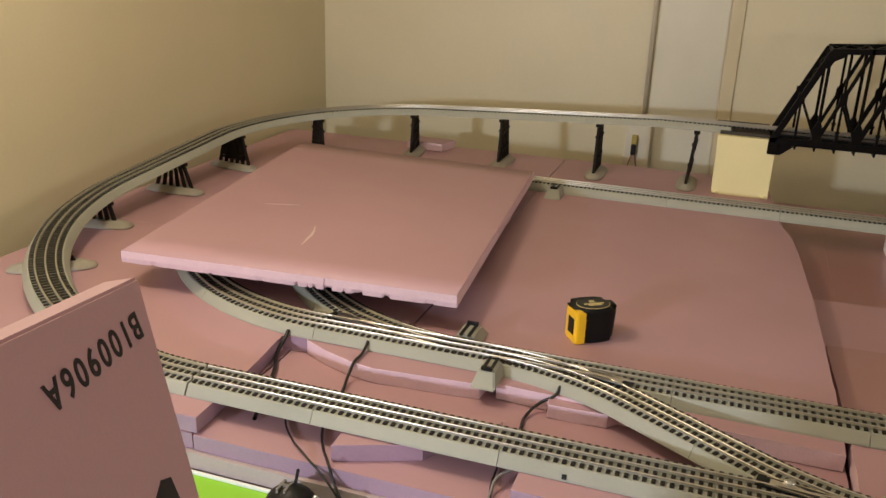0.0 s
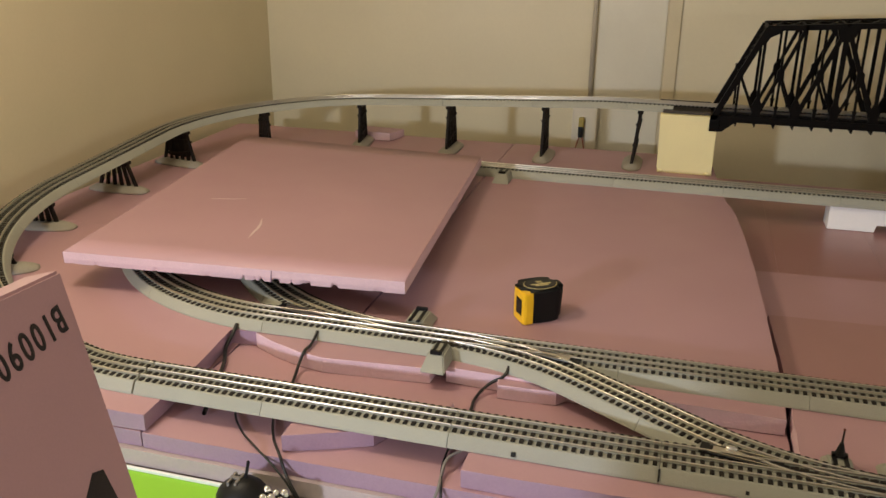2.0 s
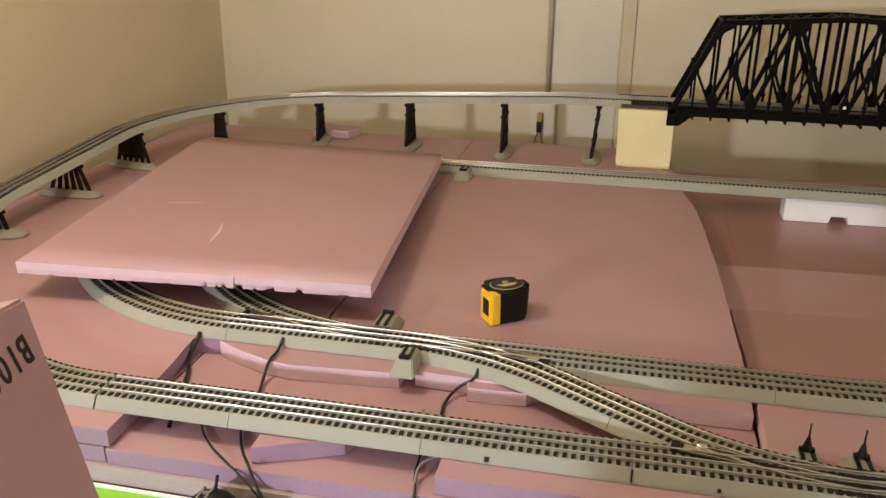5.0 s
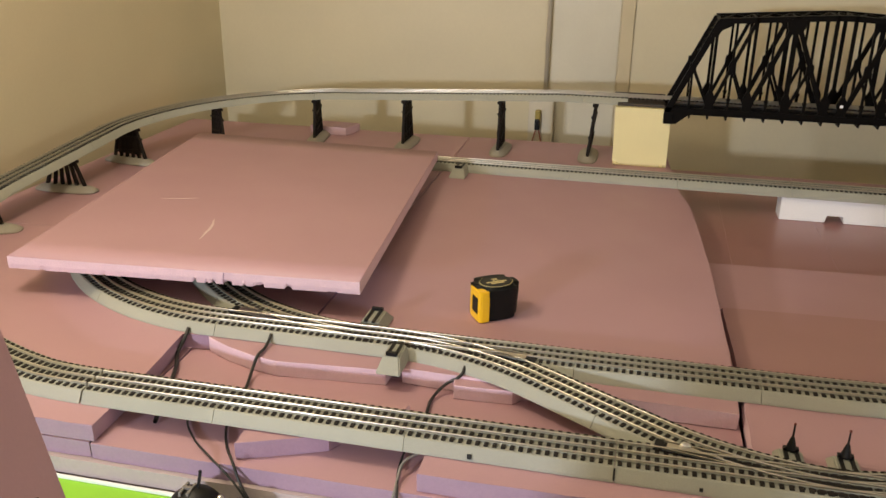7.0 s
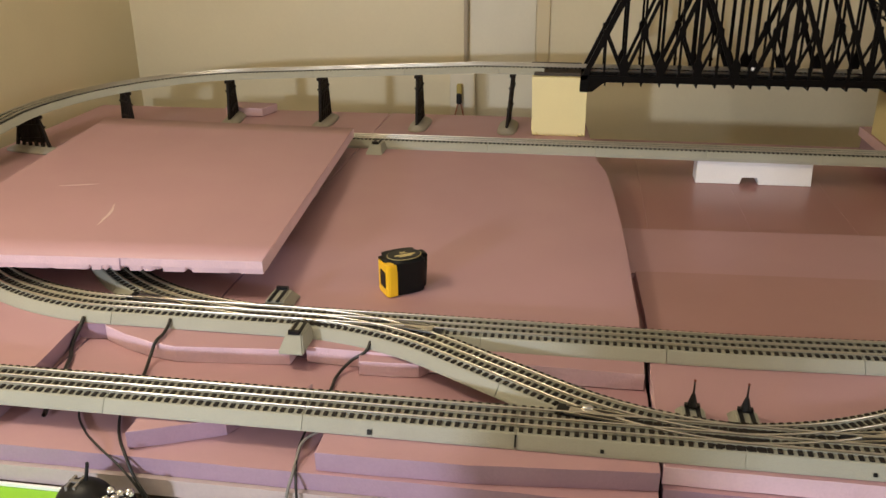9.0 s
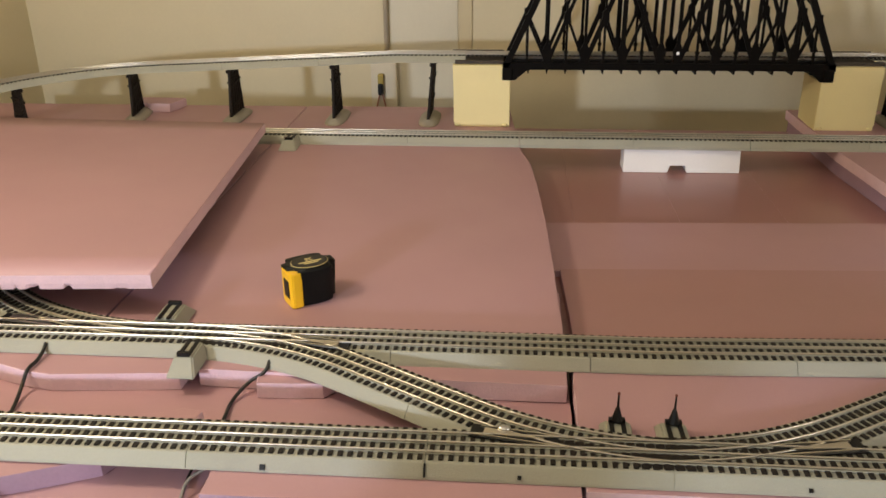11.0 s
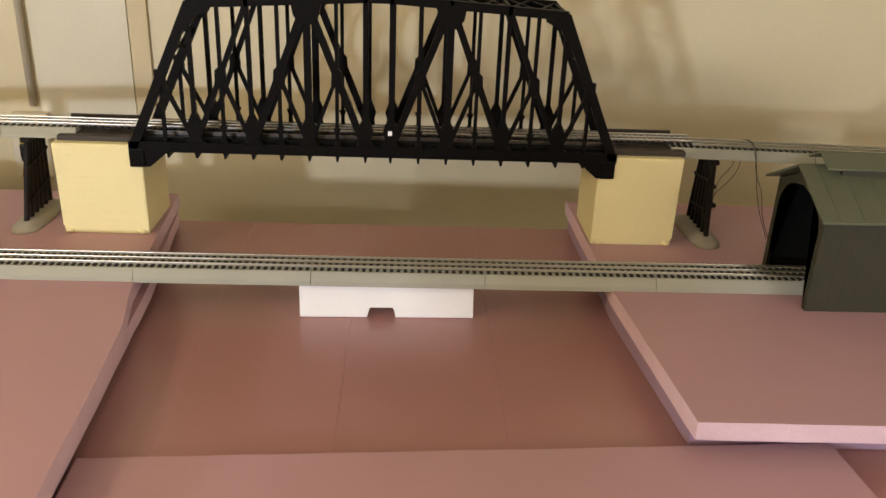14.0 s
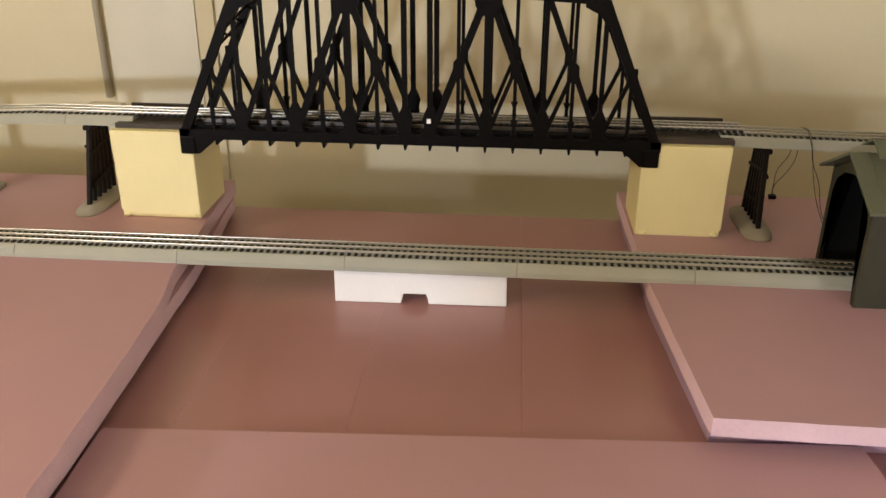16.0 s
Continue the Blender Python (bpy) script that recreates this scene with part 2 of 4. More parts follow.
foam([(0.873, -1.097), (1.9, -1.097), (1.9, -0.70), (0.869, -0.735)], -0.0605, -0.043, "pink insulation board lying low beside the river bed", [M_FOAM, M_FOAM_OLD_GAP])
foam([(0.215, -0.768), (1.118, -0.722), (1.10, -0.495), (0.205, -0.54)], -0.0605, -0.049, "thin pink foam strip across the river bed")
for a, b in ((0.05, 0.2800), (0.2803, 0.4920), (0.4923, 0.7050), (0.7053, 2.0)):
    foam(rect(a, b, -1.0, 0.215), -0.085, -0.061, "dusky pink board of the dry river bed", [M_BED, M_FOAM_EDGE], wobble=0.0001, soft=0.0005)
foam([(0.918, -0.525), (2.0, -0.54), (2.0, 0.21), (0.885, 0.21), (0.892, -0.18)], -T, 0, "pink insulation board under the engine shed")
# set-back sides take the dark purple colour in place of shade
foam([(0.926, -0.49), (2.0, -0.50), (2.0, 0.205), (0.893, 0.205), (0.900, -0.18)], -0.060, -T - 0.001, "pink insulation board under another board", [M_FOAM, M_FOAM_SHADE])
foam([(-0.90, 0.12), (-0.785, 0.112), (-0.765, 0.185), (-0.895, 0.19)], 0, 0.023, "small pink foam offcut at the back")

# table under everything
bm = bmesh.new()
box(bm, -1.34, 2.0, -1.460, 0.215, -0.125, -0.0855)
M_TABLE = material("table_board", (0.3, 0.22, 0.15), 0.6, grain=0.1, grain_scale=90, blotch=0.1)
table = thing("table", "plain wooden table under the stacked foam boards", "table", pose(0, 0, -0.85))
part("table_top", bm, M_TABLE, table).matrix_world = Matrix()
for x in (-1.28, 1.93):
    for y in (-1.40, 0.15):
        bm = bmesh.new()
        box(bm, x - 0.035, x + 0.035, y - 0.035, y + 0.035, -0.85, -0.125)
        part("leg", bm, M_TABLE, table).matrix_world = Matrix()


# ---- track ----
PITCH, HALF_TIE = 0.0106, 0.0272
bm = bmesh.new()
box(bm, -0.0026, 0.0026, -HALF_TIE, HALF_TIE, -0.001, 0.0018)
TIE_MESH = mesh_of("tie", bm, M_TIE)


class Route:
    """A centre line of straight runs and arcs in plan, with a height for each distance along it."""

    def __init__(self, x, y, heading, legs, height=lambda s: 0.0):
        self.legs, self.height, s = [], height, 0.0
        for length, radius in legs:  # radius > 0 turns left, 0 straight
            self.legs.append((s, length, radius, x, y, heading))
            x, y, heading = self.step(length, radius, x, y, heading)
            s += length
        self.length = s

    @staticmethod
    def step(d, r, x, y, h):
        if not r:
            return x + d * math.cos(h), y + d * math.sin(h), h
        return x + r * (math.sin(h + d / r) - math.sin(h)), y - r * (math.cos(h + d / r) - math.cos(h)), h + d / r

    def at(self, s):
        for s0, length, r, x, y, h in self.legs:
            if s <= s0 + length + 1e-9:
                break
        x, y, h = self.step(s - s0, r, x, y, h)
        slope = (self.height(s + 0.01) - self.height(s - 0.01)) / 0.02
        return Matrix.Translation((x, y, self.height(s))) @ Matrix.Rotation(h, 4, "Z") @ Matrix.Rotation(-math.atan(slope), 4, "Y")


def sweep(route, profile, s0, s1, step=0.02, close=True):
    """A section swept along a route; profile in (across, up)."""
    n = max(2, int((s1 - s0) / step) + 1)
    bm = bmesh.new()
    rings = []
    for i in range(n):
        m = route.at(s0 + (s1 - s0) * i / (n - 1))
        rings.append([bm.verts.new(m @ Vector((0, y, z))) for y, z in profile])
    k = len(profile)
    for a, b in zip(rings, rings[1:]):
        for j in range(k):
            bm.faces.new((a[j], a[(j + 1) % k], b[(j + 1) % k], b[j]))
    bm.faces.new([bm.verts.new(v.co) for v in rings[0]])
    bm.faces.new([bm.verts.new(v.co) for v in rings[-1][::-1]])
    return bm


def bed_profile(drop, deep=0.0, half=0.039, top=0.0305):
    ridges = []
    for y in (0.0172, 0, -0.0172):
        ridges += [(y + 0.0019, 0.016 - drop), (y + 0.0016, 0.0181 - drop), (y - 0.0016, 0.0181 - drop), (y - 0.0019, 0.016 - drop)]
    return [(-half, -deep), (half, -deep), (half - 0.001, 0.003), (top, 0.0150 - drop), (top - 0.0015, 0.016 - drop), *ridges,
            (-top + 0.0015, 0.016 - drop), (-top, 0.0150 - drop), (-half + 0.001, 0.003)]


def rail_profile(y, drop):
    return [(y - 0.0013, 0.0165 - drop), (y + 0.0013, 0.0165 - drop), (y + 0.0006, 0.0185 - drop), (y + 0.0012, 0.0200 - drop), (y + 0.0011, 0.0209 - drop),
            (y + 0.0005, 0.0215 - drop), (y - 0.0005, 0.0215 - drop), (y - 0.0011, 0.0209 - drop), (y - 0.0012, 0.0200 - drop), (y - 0.0006, 0.0185 - drop)]


def lay(route, label, group, start=0.0, end=None, drop=0.0, section=0.254, shift=0.0, name="track_section", bed=True, deep=0.0):
    """Track pieces laid end to end along a route, each with its roadbed, three rails and ties."""
    end = route.length if end is None else end
    cuts = [start]
    s = start + (shift or section)
    while s < end - 0.02:
        cuts.append(s)
        s += section
    cuts.append(end)
    made = []
    for a, b in zip(cuts, cuts[1:]):
        root = thing(name, label, "train track", group=group)
        made.append(root)
        a, b = a + 0.0004, b - 0.0004
        if bed:
            part("roadbed", sweep(route, bed_profile(drop, deep), a, b), M_ROADBED, root, "grey moulded plastic roadbed")
        for y in (-0.0172, 0, 0.0172):
            part("rail", sweep(route, rail_profile(y, drop), a, b), M_RAIL, root, "", smooth=True)
        n = max(1, round((b - a) / PITCH))
        for i in range(n):
            ob = new("tie", TIE_MESH)
            ob.parent = root
            ob.matrix_world = route.at(a + (i + 0.5) * (b - a) / n) @ Matrix.Translation((0, 0, 0.016 - drop))
    return made


NEAR, MAIN, FAR, UPPER = -1.367, -1.143, -0.145, 0.066
STRAIGHT, CURVE = "straight grey model train track with three rails", "curved grey model train track with three rails"
near = Route(-0.628, NEAR, 0, [(2.14, 0)])
near_pieces = lay(near, STRAIGHT, "front straight tracks", shift=0.191)
for x, low, high, wide, k in ((-0.100, 0.0, 0.42, 0.0055, 2), (0.071, 0.0, 1.0, 0.0022, 2), (0.169, 0.12, 0.42, 0.004, 3), (0.459, 0.12, 0.42, 0.004, 4)):
    bm = bmesh.new()
    a, b = Vector((x, NEAR - 0.0390, 0.003)), Vector((x, NEAR - 0.0310, 0.0150))
    bar(bm, a.lerp(b, low), a.lerp(b, high), wide, 0.0016, (0, -0.8, 0.6))
    part("wire_slot", bm, M_BLACK, near_pieces[min(k, len(near_pieces) - 1)], "small black slot in the roadbed")
BEND = radians(2.5)
main = Route(-0.55, MAIN, 0, [(0.88, 0), (0.6 * BEND, 0.6), (1.15, 0)])
lay(main, STRAIGHT, "middle straight tracks", shift=0.30)
main_left = Route(-0.55, MAIN, math.pi, [(1.0, -0.457)])
lay(main_left, CURVE, "curved tracks under the loose board", section=0.239)
R, A = 0.457, radians(31)
D = (MAIN - NEAR - 2 * R * (1 - math.cos(A))) / math.sin(A)
TURN = "grey model train turnout with branching three-rail track"
branch = Route(-0.30, MAIN, math.pi, [(0.62, -R)])
lay(branch, TURN, "turnouts", drop=0.0006, section=0.30, name="track_turnout")
cross = Route(-0.275, MAIN, 0, [(R * A, -R), (D, 0), (R * A, R)])
lay(cross, TURN, "turnouts", drop=0.0006, section=0.36, name="track_turnout")
cross_right = Route(0.29, NEAR, 0, [(R * A, R), (D + 0.050, 0), (R * (A - BEND), -R)])
lay(cross_right, TURN, "turnouts", drop=0.0009, section=0.36, name="track_turnout")
def frog(route):
    """Black plate, metal nose and two guard rails where rails cross in a turnout."""
    m = route.at(0)
    root = thing("turnout_frog", "black turnout frog plate with a metal nose between rails", "track part", m, "turnout frogs")
    bm = bmesh.new()
    prism(bm, [(-0.045, -0.010), (0.05, -0.012), (0.05, 0.012), (-0.045, 0.010)], 0.0176, 0.0192)
    part("plate", bm, M_BLACK, root)
    bm = bmesh.new()
    prism(bm, [(-0.030, 0.0005), (-0.030, -0.0005), (0.035, -0.006), (0.035, 0.006)], 0.0190, 0.0212)
    part("nose", bm, M_RAIL, root, "shiny metal nose")
    for y in (-0.0085, 0.0085):
        bm = bmesh.new()
        bar(bm, (-0.045, y, 0.0200), (0.04, y, 0.0200), 0.0018, 0.0028, (0, 0, 1))
        part("guard_rail", bm, M_RAIL, root)


frog(Route(-0.10, MAIN - 0.017, radians(-10), [(0.01, 0)]))
frog(Route(0.165, NEAR + 0.017, radians(170), [(0.01, 0)]))
frog(Route(0.48, NEAR + 0.017, radians(10), [(0.01, 0)]))
frog(Route(-0.50, MAIN + 0.017, radians(170), [(0.01, 0)]))
# added chrome dome stands in for a bright reflection on the frog metal
bm = bmesh.new()
bmesh.ops.create_uvsphere(bm, u_segments=12, v_segments=8, radius=0.0055, matrix=Matrix.Translation((0.152, -1.340, 0.0215)) @ Matrix.Diagonal((1.4, 1, 0.7, 1)))
lone("track_lens", bm, M_CHROME, "tiny chrome dome added as a glint between the rails", "track part", smooth=True)
far = Route(-0.98, FAR, 0, [(2.60, 0)], lambda s: 0.003)
lay(far, STRAIGHT, "back straight tracks", section=0.2635, shift=0.0945, deep=0.004)


def climb(s):
    """Height of the raised line: level over the bridge, then falling round the corner."""
    if s < 0.6:
        return 0.155 - 0.048 * max(0.0, s - 0.18)
    if s < 1.5:
        return 0.1348 - 0.0480 * (s - 0.6)
    return max(0.0, 0.0916 - 0.0725 * (s - 1.5))


upper = Route(0.03, UPPER, math.pi, [(0.813, 0), (R * math.pi / 2, R), (0.366, 0), (0.610 * math.pi / 2, 0.610)], climb)
RAISED = "raised grey model train track on trestle supports"
lay(upper, RAISED, "raised tracks", shift=0.12)
upper_right = Route(1.02, UPPER, 0, [(0.9, 0)], lambda s: 0.150 - 0.02 * s)
lay(upper_right, RAISED, "raised tracks", shift=0.25)


# ---- trestle bents ----
def trestle(m, height, lean=0.0):
    """Brown pile bent on a pale oval base; its row of piles runs across the track."""
    root = thing("trestle_bent", "dark brown plastic trestle bent with a grey base under raised track", "trestle", m, "trestle bents")
    bm = bmesh.new()
    pts = []
    for i in range(24):
        a = i * math.tau / 24
        pts.append((lean + 0.027 * math.copysign(abs(math.cos(a)) ** 0.7, math.cos(a)), 0.080 * math.copysign(abs(math.sin(a)) ** 0.6, math.sin(a))))
    n = len(pts)
    rings = []
    for z, across, along in ((0, 1, 1), (0.003, 0.99, 0.995), (0.0075, 0.80, 0.90), (0.012, 0.52, 0.76), (0.0135, 0.40, 0.70)):
        rings.append([bm.verts.new((lean + (x - lean) * across, y * along, z)) for x, y in pts])
    for lo, hi in zip(rings, rings[1:]):
        for i in range(n):
            bm.faces.new((lo[i], lo[(i + 1) % n], hi[(i + 1) % n], hi[i]))
    bm.faces.new(rings[0][::-1])
    bm.faces.new(rings[-1])
    part("base", bm, M_BASE, root, "grey plastic oval foot", smooth=True)
    h = max(height - 0.002, 0.012)
    for i in range(6):
        y = -0.035 + i * 0.014
        bm = bmesh.new()
        bar(bm, (lean, y * (1.45 if h > 0.06 else 1.15), 0.008), (0, y * 0.85, h - 0.006), 0.0078, 0.0085)
        bevel(bm, 0.0015, 1)
        part("post", bm, M_TRESTLE, root)
    bm = bmesh.new()
    box(bm, -0.0075, 0.0075, -0.038, 0.038, h - 0.008, h)
    bevel(bm, 0.0012, 1)
    part("cap", bm, M_TRESTLE, root)
    if h > 0.08:
        bm = bmesh.new()
        k = 0.24 if h > 0.09 else 0.12
        bar(bm, (lean * (1 - k), 0, h * k), (0, 0, h - 0.004), 0.072, 0.0035, (1, 0, 0))
        part("web", bm, M_TRESTLE, root)
        for side in (-1, 1):
            for z0, z1 in ((0.30, 0.40), (0.68, 0.76)):
                bm = bmesh.new()
                bar(bm, (0.0052 * side + lean * (1 - z0), -0.041 * side, h * z0), (0.0052 * side + lean * (1 - z1), 0.038 * side, h * z1), 0.005, 0.0024, (1, 0, 0))
                part("brace", bm, M_TRESTLE, root)
    return root


for s in (0.083, 0.34, 0.612, 0.883, 1.172, 1.455, 1.715, 2.0, 2.26):
    m = upper.at(s)
    x, y, z = m.translation
    yaw = m.to_euler().z
    trestle(Matrix.Translation((x, y, 0)) @ Matrix.Rotation(yaw, 4, "Z"), z, 0.012 if s < 0.1 else 0.0)
trestle(pose(1.098, UPPER, 0), 0.148)
trestle(pose(1.38, UPPER, 0), 0.142)


# ---- bridge piers ----
def pier(x, flip):
    m = pose(x, 0, 0) @ Matrix.Diagonal((flip, 1, 1, 1))
    root = thing("bridge_pier", "pale yellow block pier with fine brick relief under the truss bridge", "bridge pier", group="bridge piers")
    bm = bmesh.new()
    W, Dp, H, N = 0.143, 0.132, 0.155, 0.118
    outline = [(0, 0), (W, 0), (W, N), (0.124, N), (0.124, H), (0, H)]
    front = [bm.verts.new(m @ Vector((a + (0.004 if b < 0.01 and a < 0.01 else 0), 0, b))) for a, b in outline]
    back = [bm.verts.new(m @ Vector((a, Dp, b))) for a, b in outline]
    bm.faces.new(front)
    bm.faces.new(back[::-1])
    for i in range(6):
        bm.faces.new((front[i], front[(i + 1) % 6], back[(i + 1) % 6], back[i]))
    bmesh.ops.bevel(bm, geom=list(bm.edges), offset=0.0012, segments=2, affect="EDGES")
    part("body", bm, M_YELLOW, root)
    for course in range(1, 12):
        z = course * 0.0125
        wide = W if z < N else 0.124
        n = 5
        for k in range(n):
            a, b = wide * k / n + 0.0002, wide * (k + 1) / n - 0.0002
            off = (course % 2) * wide / n / 2
            a, b = max(a - off, 0.002), min(b - off, wide - 0.002)
            if z + 0.0119 > H - 0.002 or (wide == W and z + 0.0119 > N):
                continue
            bm = bmesh.new()
            box(bm, a, b, -0.00018, 0.004, z + (0.0009 if course in (3, 9) else 0.0002), z + 0.0123, m)
            part("brick", bm, M_YELLOW, root)
    for fx in (0.012, W - 0.012):
        for fy in (0.0, Dp):
            bm = bmesh.new()
            bmesh.ops.create_uvsphere(bm, u_segments=12, v_segments=8, radius=0.0065, matrix=m @ Matrix.Translation((fx, fy, 0.0045)) @ Matrix.Diagonal((1.2, 1, 0.7, 1)))
            part("foot", bm, M_YELLOW, root, smooth=True)
    return root


pier(0.0, 1)
pier(1.035, -1)


# ---- truss bridge ----
def bridge():
    """Subdivided truss: eight half-panels either side of one bare middle panel."""
    root = thing("truss_bridge", "black plastic model railway through-truss bridge resting on two piers", "model bridge")
    X0, X1, ZB, P, MID = 0.124, 0.920, 0.158, 0.0455, 0.5255
    node = [0.505 - (8 - k) * P for k in range(9)] + [0.546 + k * P for k in range(9)]
    hips = (node[2] + 0.004, node[15] - 0.004)

    def top(x):
        return 0.397 - 0.060 * max(0.0, abs(x - MID) - 0.02)

    def plate(name, pts, y, half):
        bm = bmesh.new()
        f = [bm.verts.new((u, y - half, v)) for u, v in pts]
        b = [bm.verts.new((u, y + half, v)) for u, v in pts]
        bm.faces.new(f)
        bm.faces.new(b[::-1])
        for i in range(len(pts)):
            j = (i + 1) % len(pts)
            bm.faces.new((f[i], f[j], b[j], b[i]))
        part(name, bm, M_BRIDGE, root)

    for Y in (0.004, 0.124):
        up = (0, 1, 0)

        def member(name, a, b, w, d=0.006):
            bm = bmesh.new()
            bar(bm, (a[0], Y, a[1]), (b[0], Y, b[1]), w, d, up)
            part(name, bm, M_BRIDGE, root)

        member("bottom_chord", (X0, 0.1535), (X1, 0.1535), 0.0165, 0.012)
        stops = [hips[0], node[4], node[6], node[8], node[9], node[11], node[13], hips[1]]
        for a, b in zip(stops, stops[1:]):
            member("top_chord", (a - 0.003, top(a)), (b + 0.003, top(b)), 0.0135, 0.012)
        for end, hip, low, side in ((X0 + 0.006, hips[0], node[2], 1), (X1 - 0.006, hips[1], node[15], -1)):
            member("end_post", (end, 0.150), (hip, top(hip)), 0.0145, 0.012)
            mid = ((end + hip) / 2, (0.150 + top(hip)) / 2)
            member("sub_strut", mid, (low, ZB), 0.0064)
            member("hanger", mid, (mid[0], ZB), 0.0056)
            plate("gusset", [(mid[0] - 0.008, mid[1] - 0.012), (mid[0] + 0.008, mid[1] - 0.012), (mid[0] + 0.008, mid[1] + 0.012), (mid[0] - 0.008, mid[1] + 0.012)], Y, 0.0046)
            z = top(hip)
            plate("gusset", [(hip - side * 0.020, z - 0.040), (hip - side * 0.004, z - 0.040), (hip + side * 0.006, z - 0.022), (hip + side * 0.030, z - 0.010), (hip + side * 0.030, z), (hip - side * 0.004, z)], Y, 0.0066)
        for k, w in ((2, 0.0072), (4, 0.0072), (6, 0.0115), (8, 0.0085), (9, 0.0085), (11, 0.0115), (13, 0.0072), (15, 0.0072)):
            member("vertical", (node[k], ZB), (node[k], top(node[k])), w, 0.007)
        # main diagonals as pairs of panel points: upper end, lower end
        for hi, lo in ((4, 2), (6, 4), (6, 8), (11, 9), (11, 13), (13, 15)):
            a, b = (node[hi], top(node[hi])), (node[lo], ZB)
            member("diagonal", a, b, 0.0110 if hi in (6, 11) else 0.0082, 0.008)
            mid = ((a[0] + b[0]) / 2, (a[1] + b[1]) / 2)
            member("sub_strut", mid, (node[hi], ZB), 0.0064)
            member("hanger", mid, (mid[0], ZB), 0.0058)
            member("hanger", mid, (mid[0], top(mid[0])), 0.0058)
            x, z = mid
            plate("gusset", [(x - 0.009, z - 0.012), (x + 0.009, z - 0.012), (x + 0.008, z + 0.008), (x, z + 0.016), (x - 0.008, z + 0.008)], Y, 0.0046)
            plate("hanger_foot", [(x - 0.007, 0.160), (x + 0.007, 0.160), (x + 0.003, 0.170), (x + 0.003, 0.182), (x + 0.006, 0.190), (x - 0.006, 0.190), (x - 0.003, 0.182), (x - 0.003, 0.170)], Y, 0.0040)
        for k in (2, 4, 6, 8, 9, 11, 13, 15):
            x = node[k]
            plate("gusset", [(x - 0.019, 0.160), (x + 0.019, 0.160), (x + 0.0105, 0.167), (x + 0.0095, 0.178), (x + 0.0125, 0.189), (x + 0.009, 0.199), (x + 0.004, 0.210),
                             (x - 0.004, 0.210), (x - 0.009, 0.199), (x - 0.0125, 0.189), (x - 0.0095, 0.178), (x - 0.0105, 0.167)], Y, 0.0046)
        for k in (6, 11):
            x, z = node[k], top(node[k])
            plate("gusset", [(x - 0.020, z - 0.022), (x - 0.010, z - 0.036), (x + 0.010, z - 0.036), (x + 0.020, z - 0.022), (x + 0.024, z), (x - 0.024, z)], Y, 0.0064)
        for x, side in ((X0 + 0.013, 1), (X1 - 0.013, -1)):
            bm = bmesh.new()
            box(bm, x - 0.014, x + 0.012, Y - 0.007, Y + 0.012, 0.1185, 0.150)
            bevel(bm, 0.003, 2)
            part("foot", bm, M_BRIDGE, root)
            plate("foot_gusset", [(x, 0.119), (x + side * 0.018, 0.119), (x + side * 0.050, 0.146), (x + side * 0.030, 0.150), (x, 0.150)][::side], Y, 0.0040)
            if Y < 0.05:
                bm = bmesh.new()
                box(bm, x - 0.010, x + 0.010, Y + 0.012, 0.117, 0.1195, 0.1505)
                part("end_beam", bm, M_BRIDGE, root)
    # deck, floor beams and pins below
    bm = bmesh.new()
    box(bm, X0 + 0.01, X1 - 0.01, 0.012, 0.116, 0.148, 0.1665)
    part("deck", bm, M_BRIDGE, root)
    for x in node[1:17]:
        bm = bmesh.new()
        box(bm, x - 0.0035, x + 0.0035, -0.0015, 0.122, 0.136, 0.148)
        for v in bm.verts:
            if v.co.z < 0.140:
                v.co.x = x + (v.co.x - x) * 0.4
        part("floor_beam", bm, M_BRIDGE, root)
    # bracing across the top
    xs = [hips[0], node[4], node[6], node[8], node[9], node[11], node[13], hips[1]]
    for a, b in zip(xs, xs[1:]):
        h = (a + b) / 2
        for u, v in ((a, h), (h, b)):
            for y0, y1 in ((0.008, 0.12), (0.12, 0.008)):
                bm = bmesh.new()
                bar(bm, (u, y0, top(u) + 0.003), (v, y1, top(v) + 0.003), 0.004, 0.003, (0, 0, 1))
                part("top_brace", bm, M_BRIDGE, root)
    for x in xs:
        bm = bmesh.new()
        bar(bm, (x, 0.004, top(x)), (x, 0.124, top(x)), 0.006, 0.008, (0, 0, 1))
        part("cross_beam", bm, M_BRIDGE, root)
    for a, b in ((X0 + 0.006, xs[0]), (X1 - 0.006, xs[-1])):
        for k in range(3):
            u, v = 0.62 + k * 0.12, 0.74 + k * 0.12
            for y0, y1 in ((0.008, 0.12), (0.12, 0.008)):
                bm = bmesh.new()
                bar(bm, (a + (b - a) * u, y0, 0.15 + (top(b) - 0.15) * u), (a + (b - a) * v, y1, 0.15 + (top(b) - 0.15) * v), 0.004, 0.003, (1, 0, 0.3))
                part("portal_brace", bm, M_BRIDGE, root)
    for y in (UPPER - 0.037, UPPER + 0.037):
        bm = bmesh.new()
        box(bm, X0 + 0.012, X1 - 0.012, y - 0.0012, y + 0.0012, 0.1665, 0.1725)
        part("guard_rail", bm, M_RAIL_DARK, root, "dull steel guard rail")
    bm = bmesh.new()
    box(bm, 0.5415, 0.548, -0.0055, -0.0025, 0.184, 0.191)
    part("tag", bm, M_WHITE, root, "tiny white paper tag")


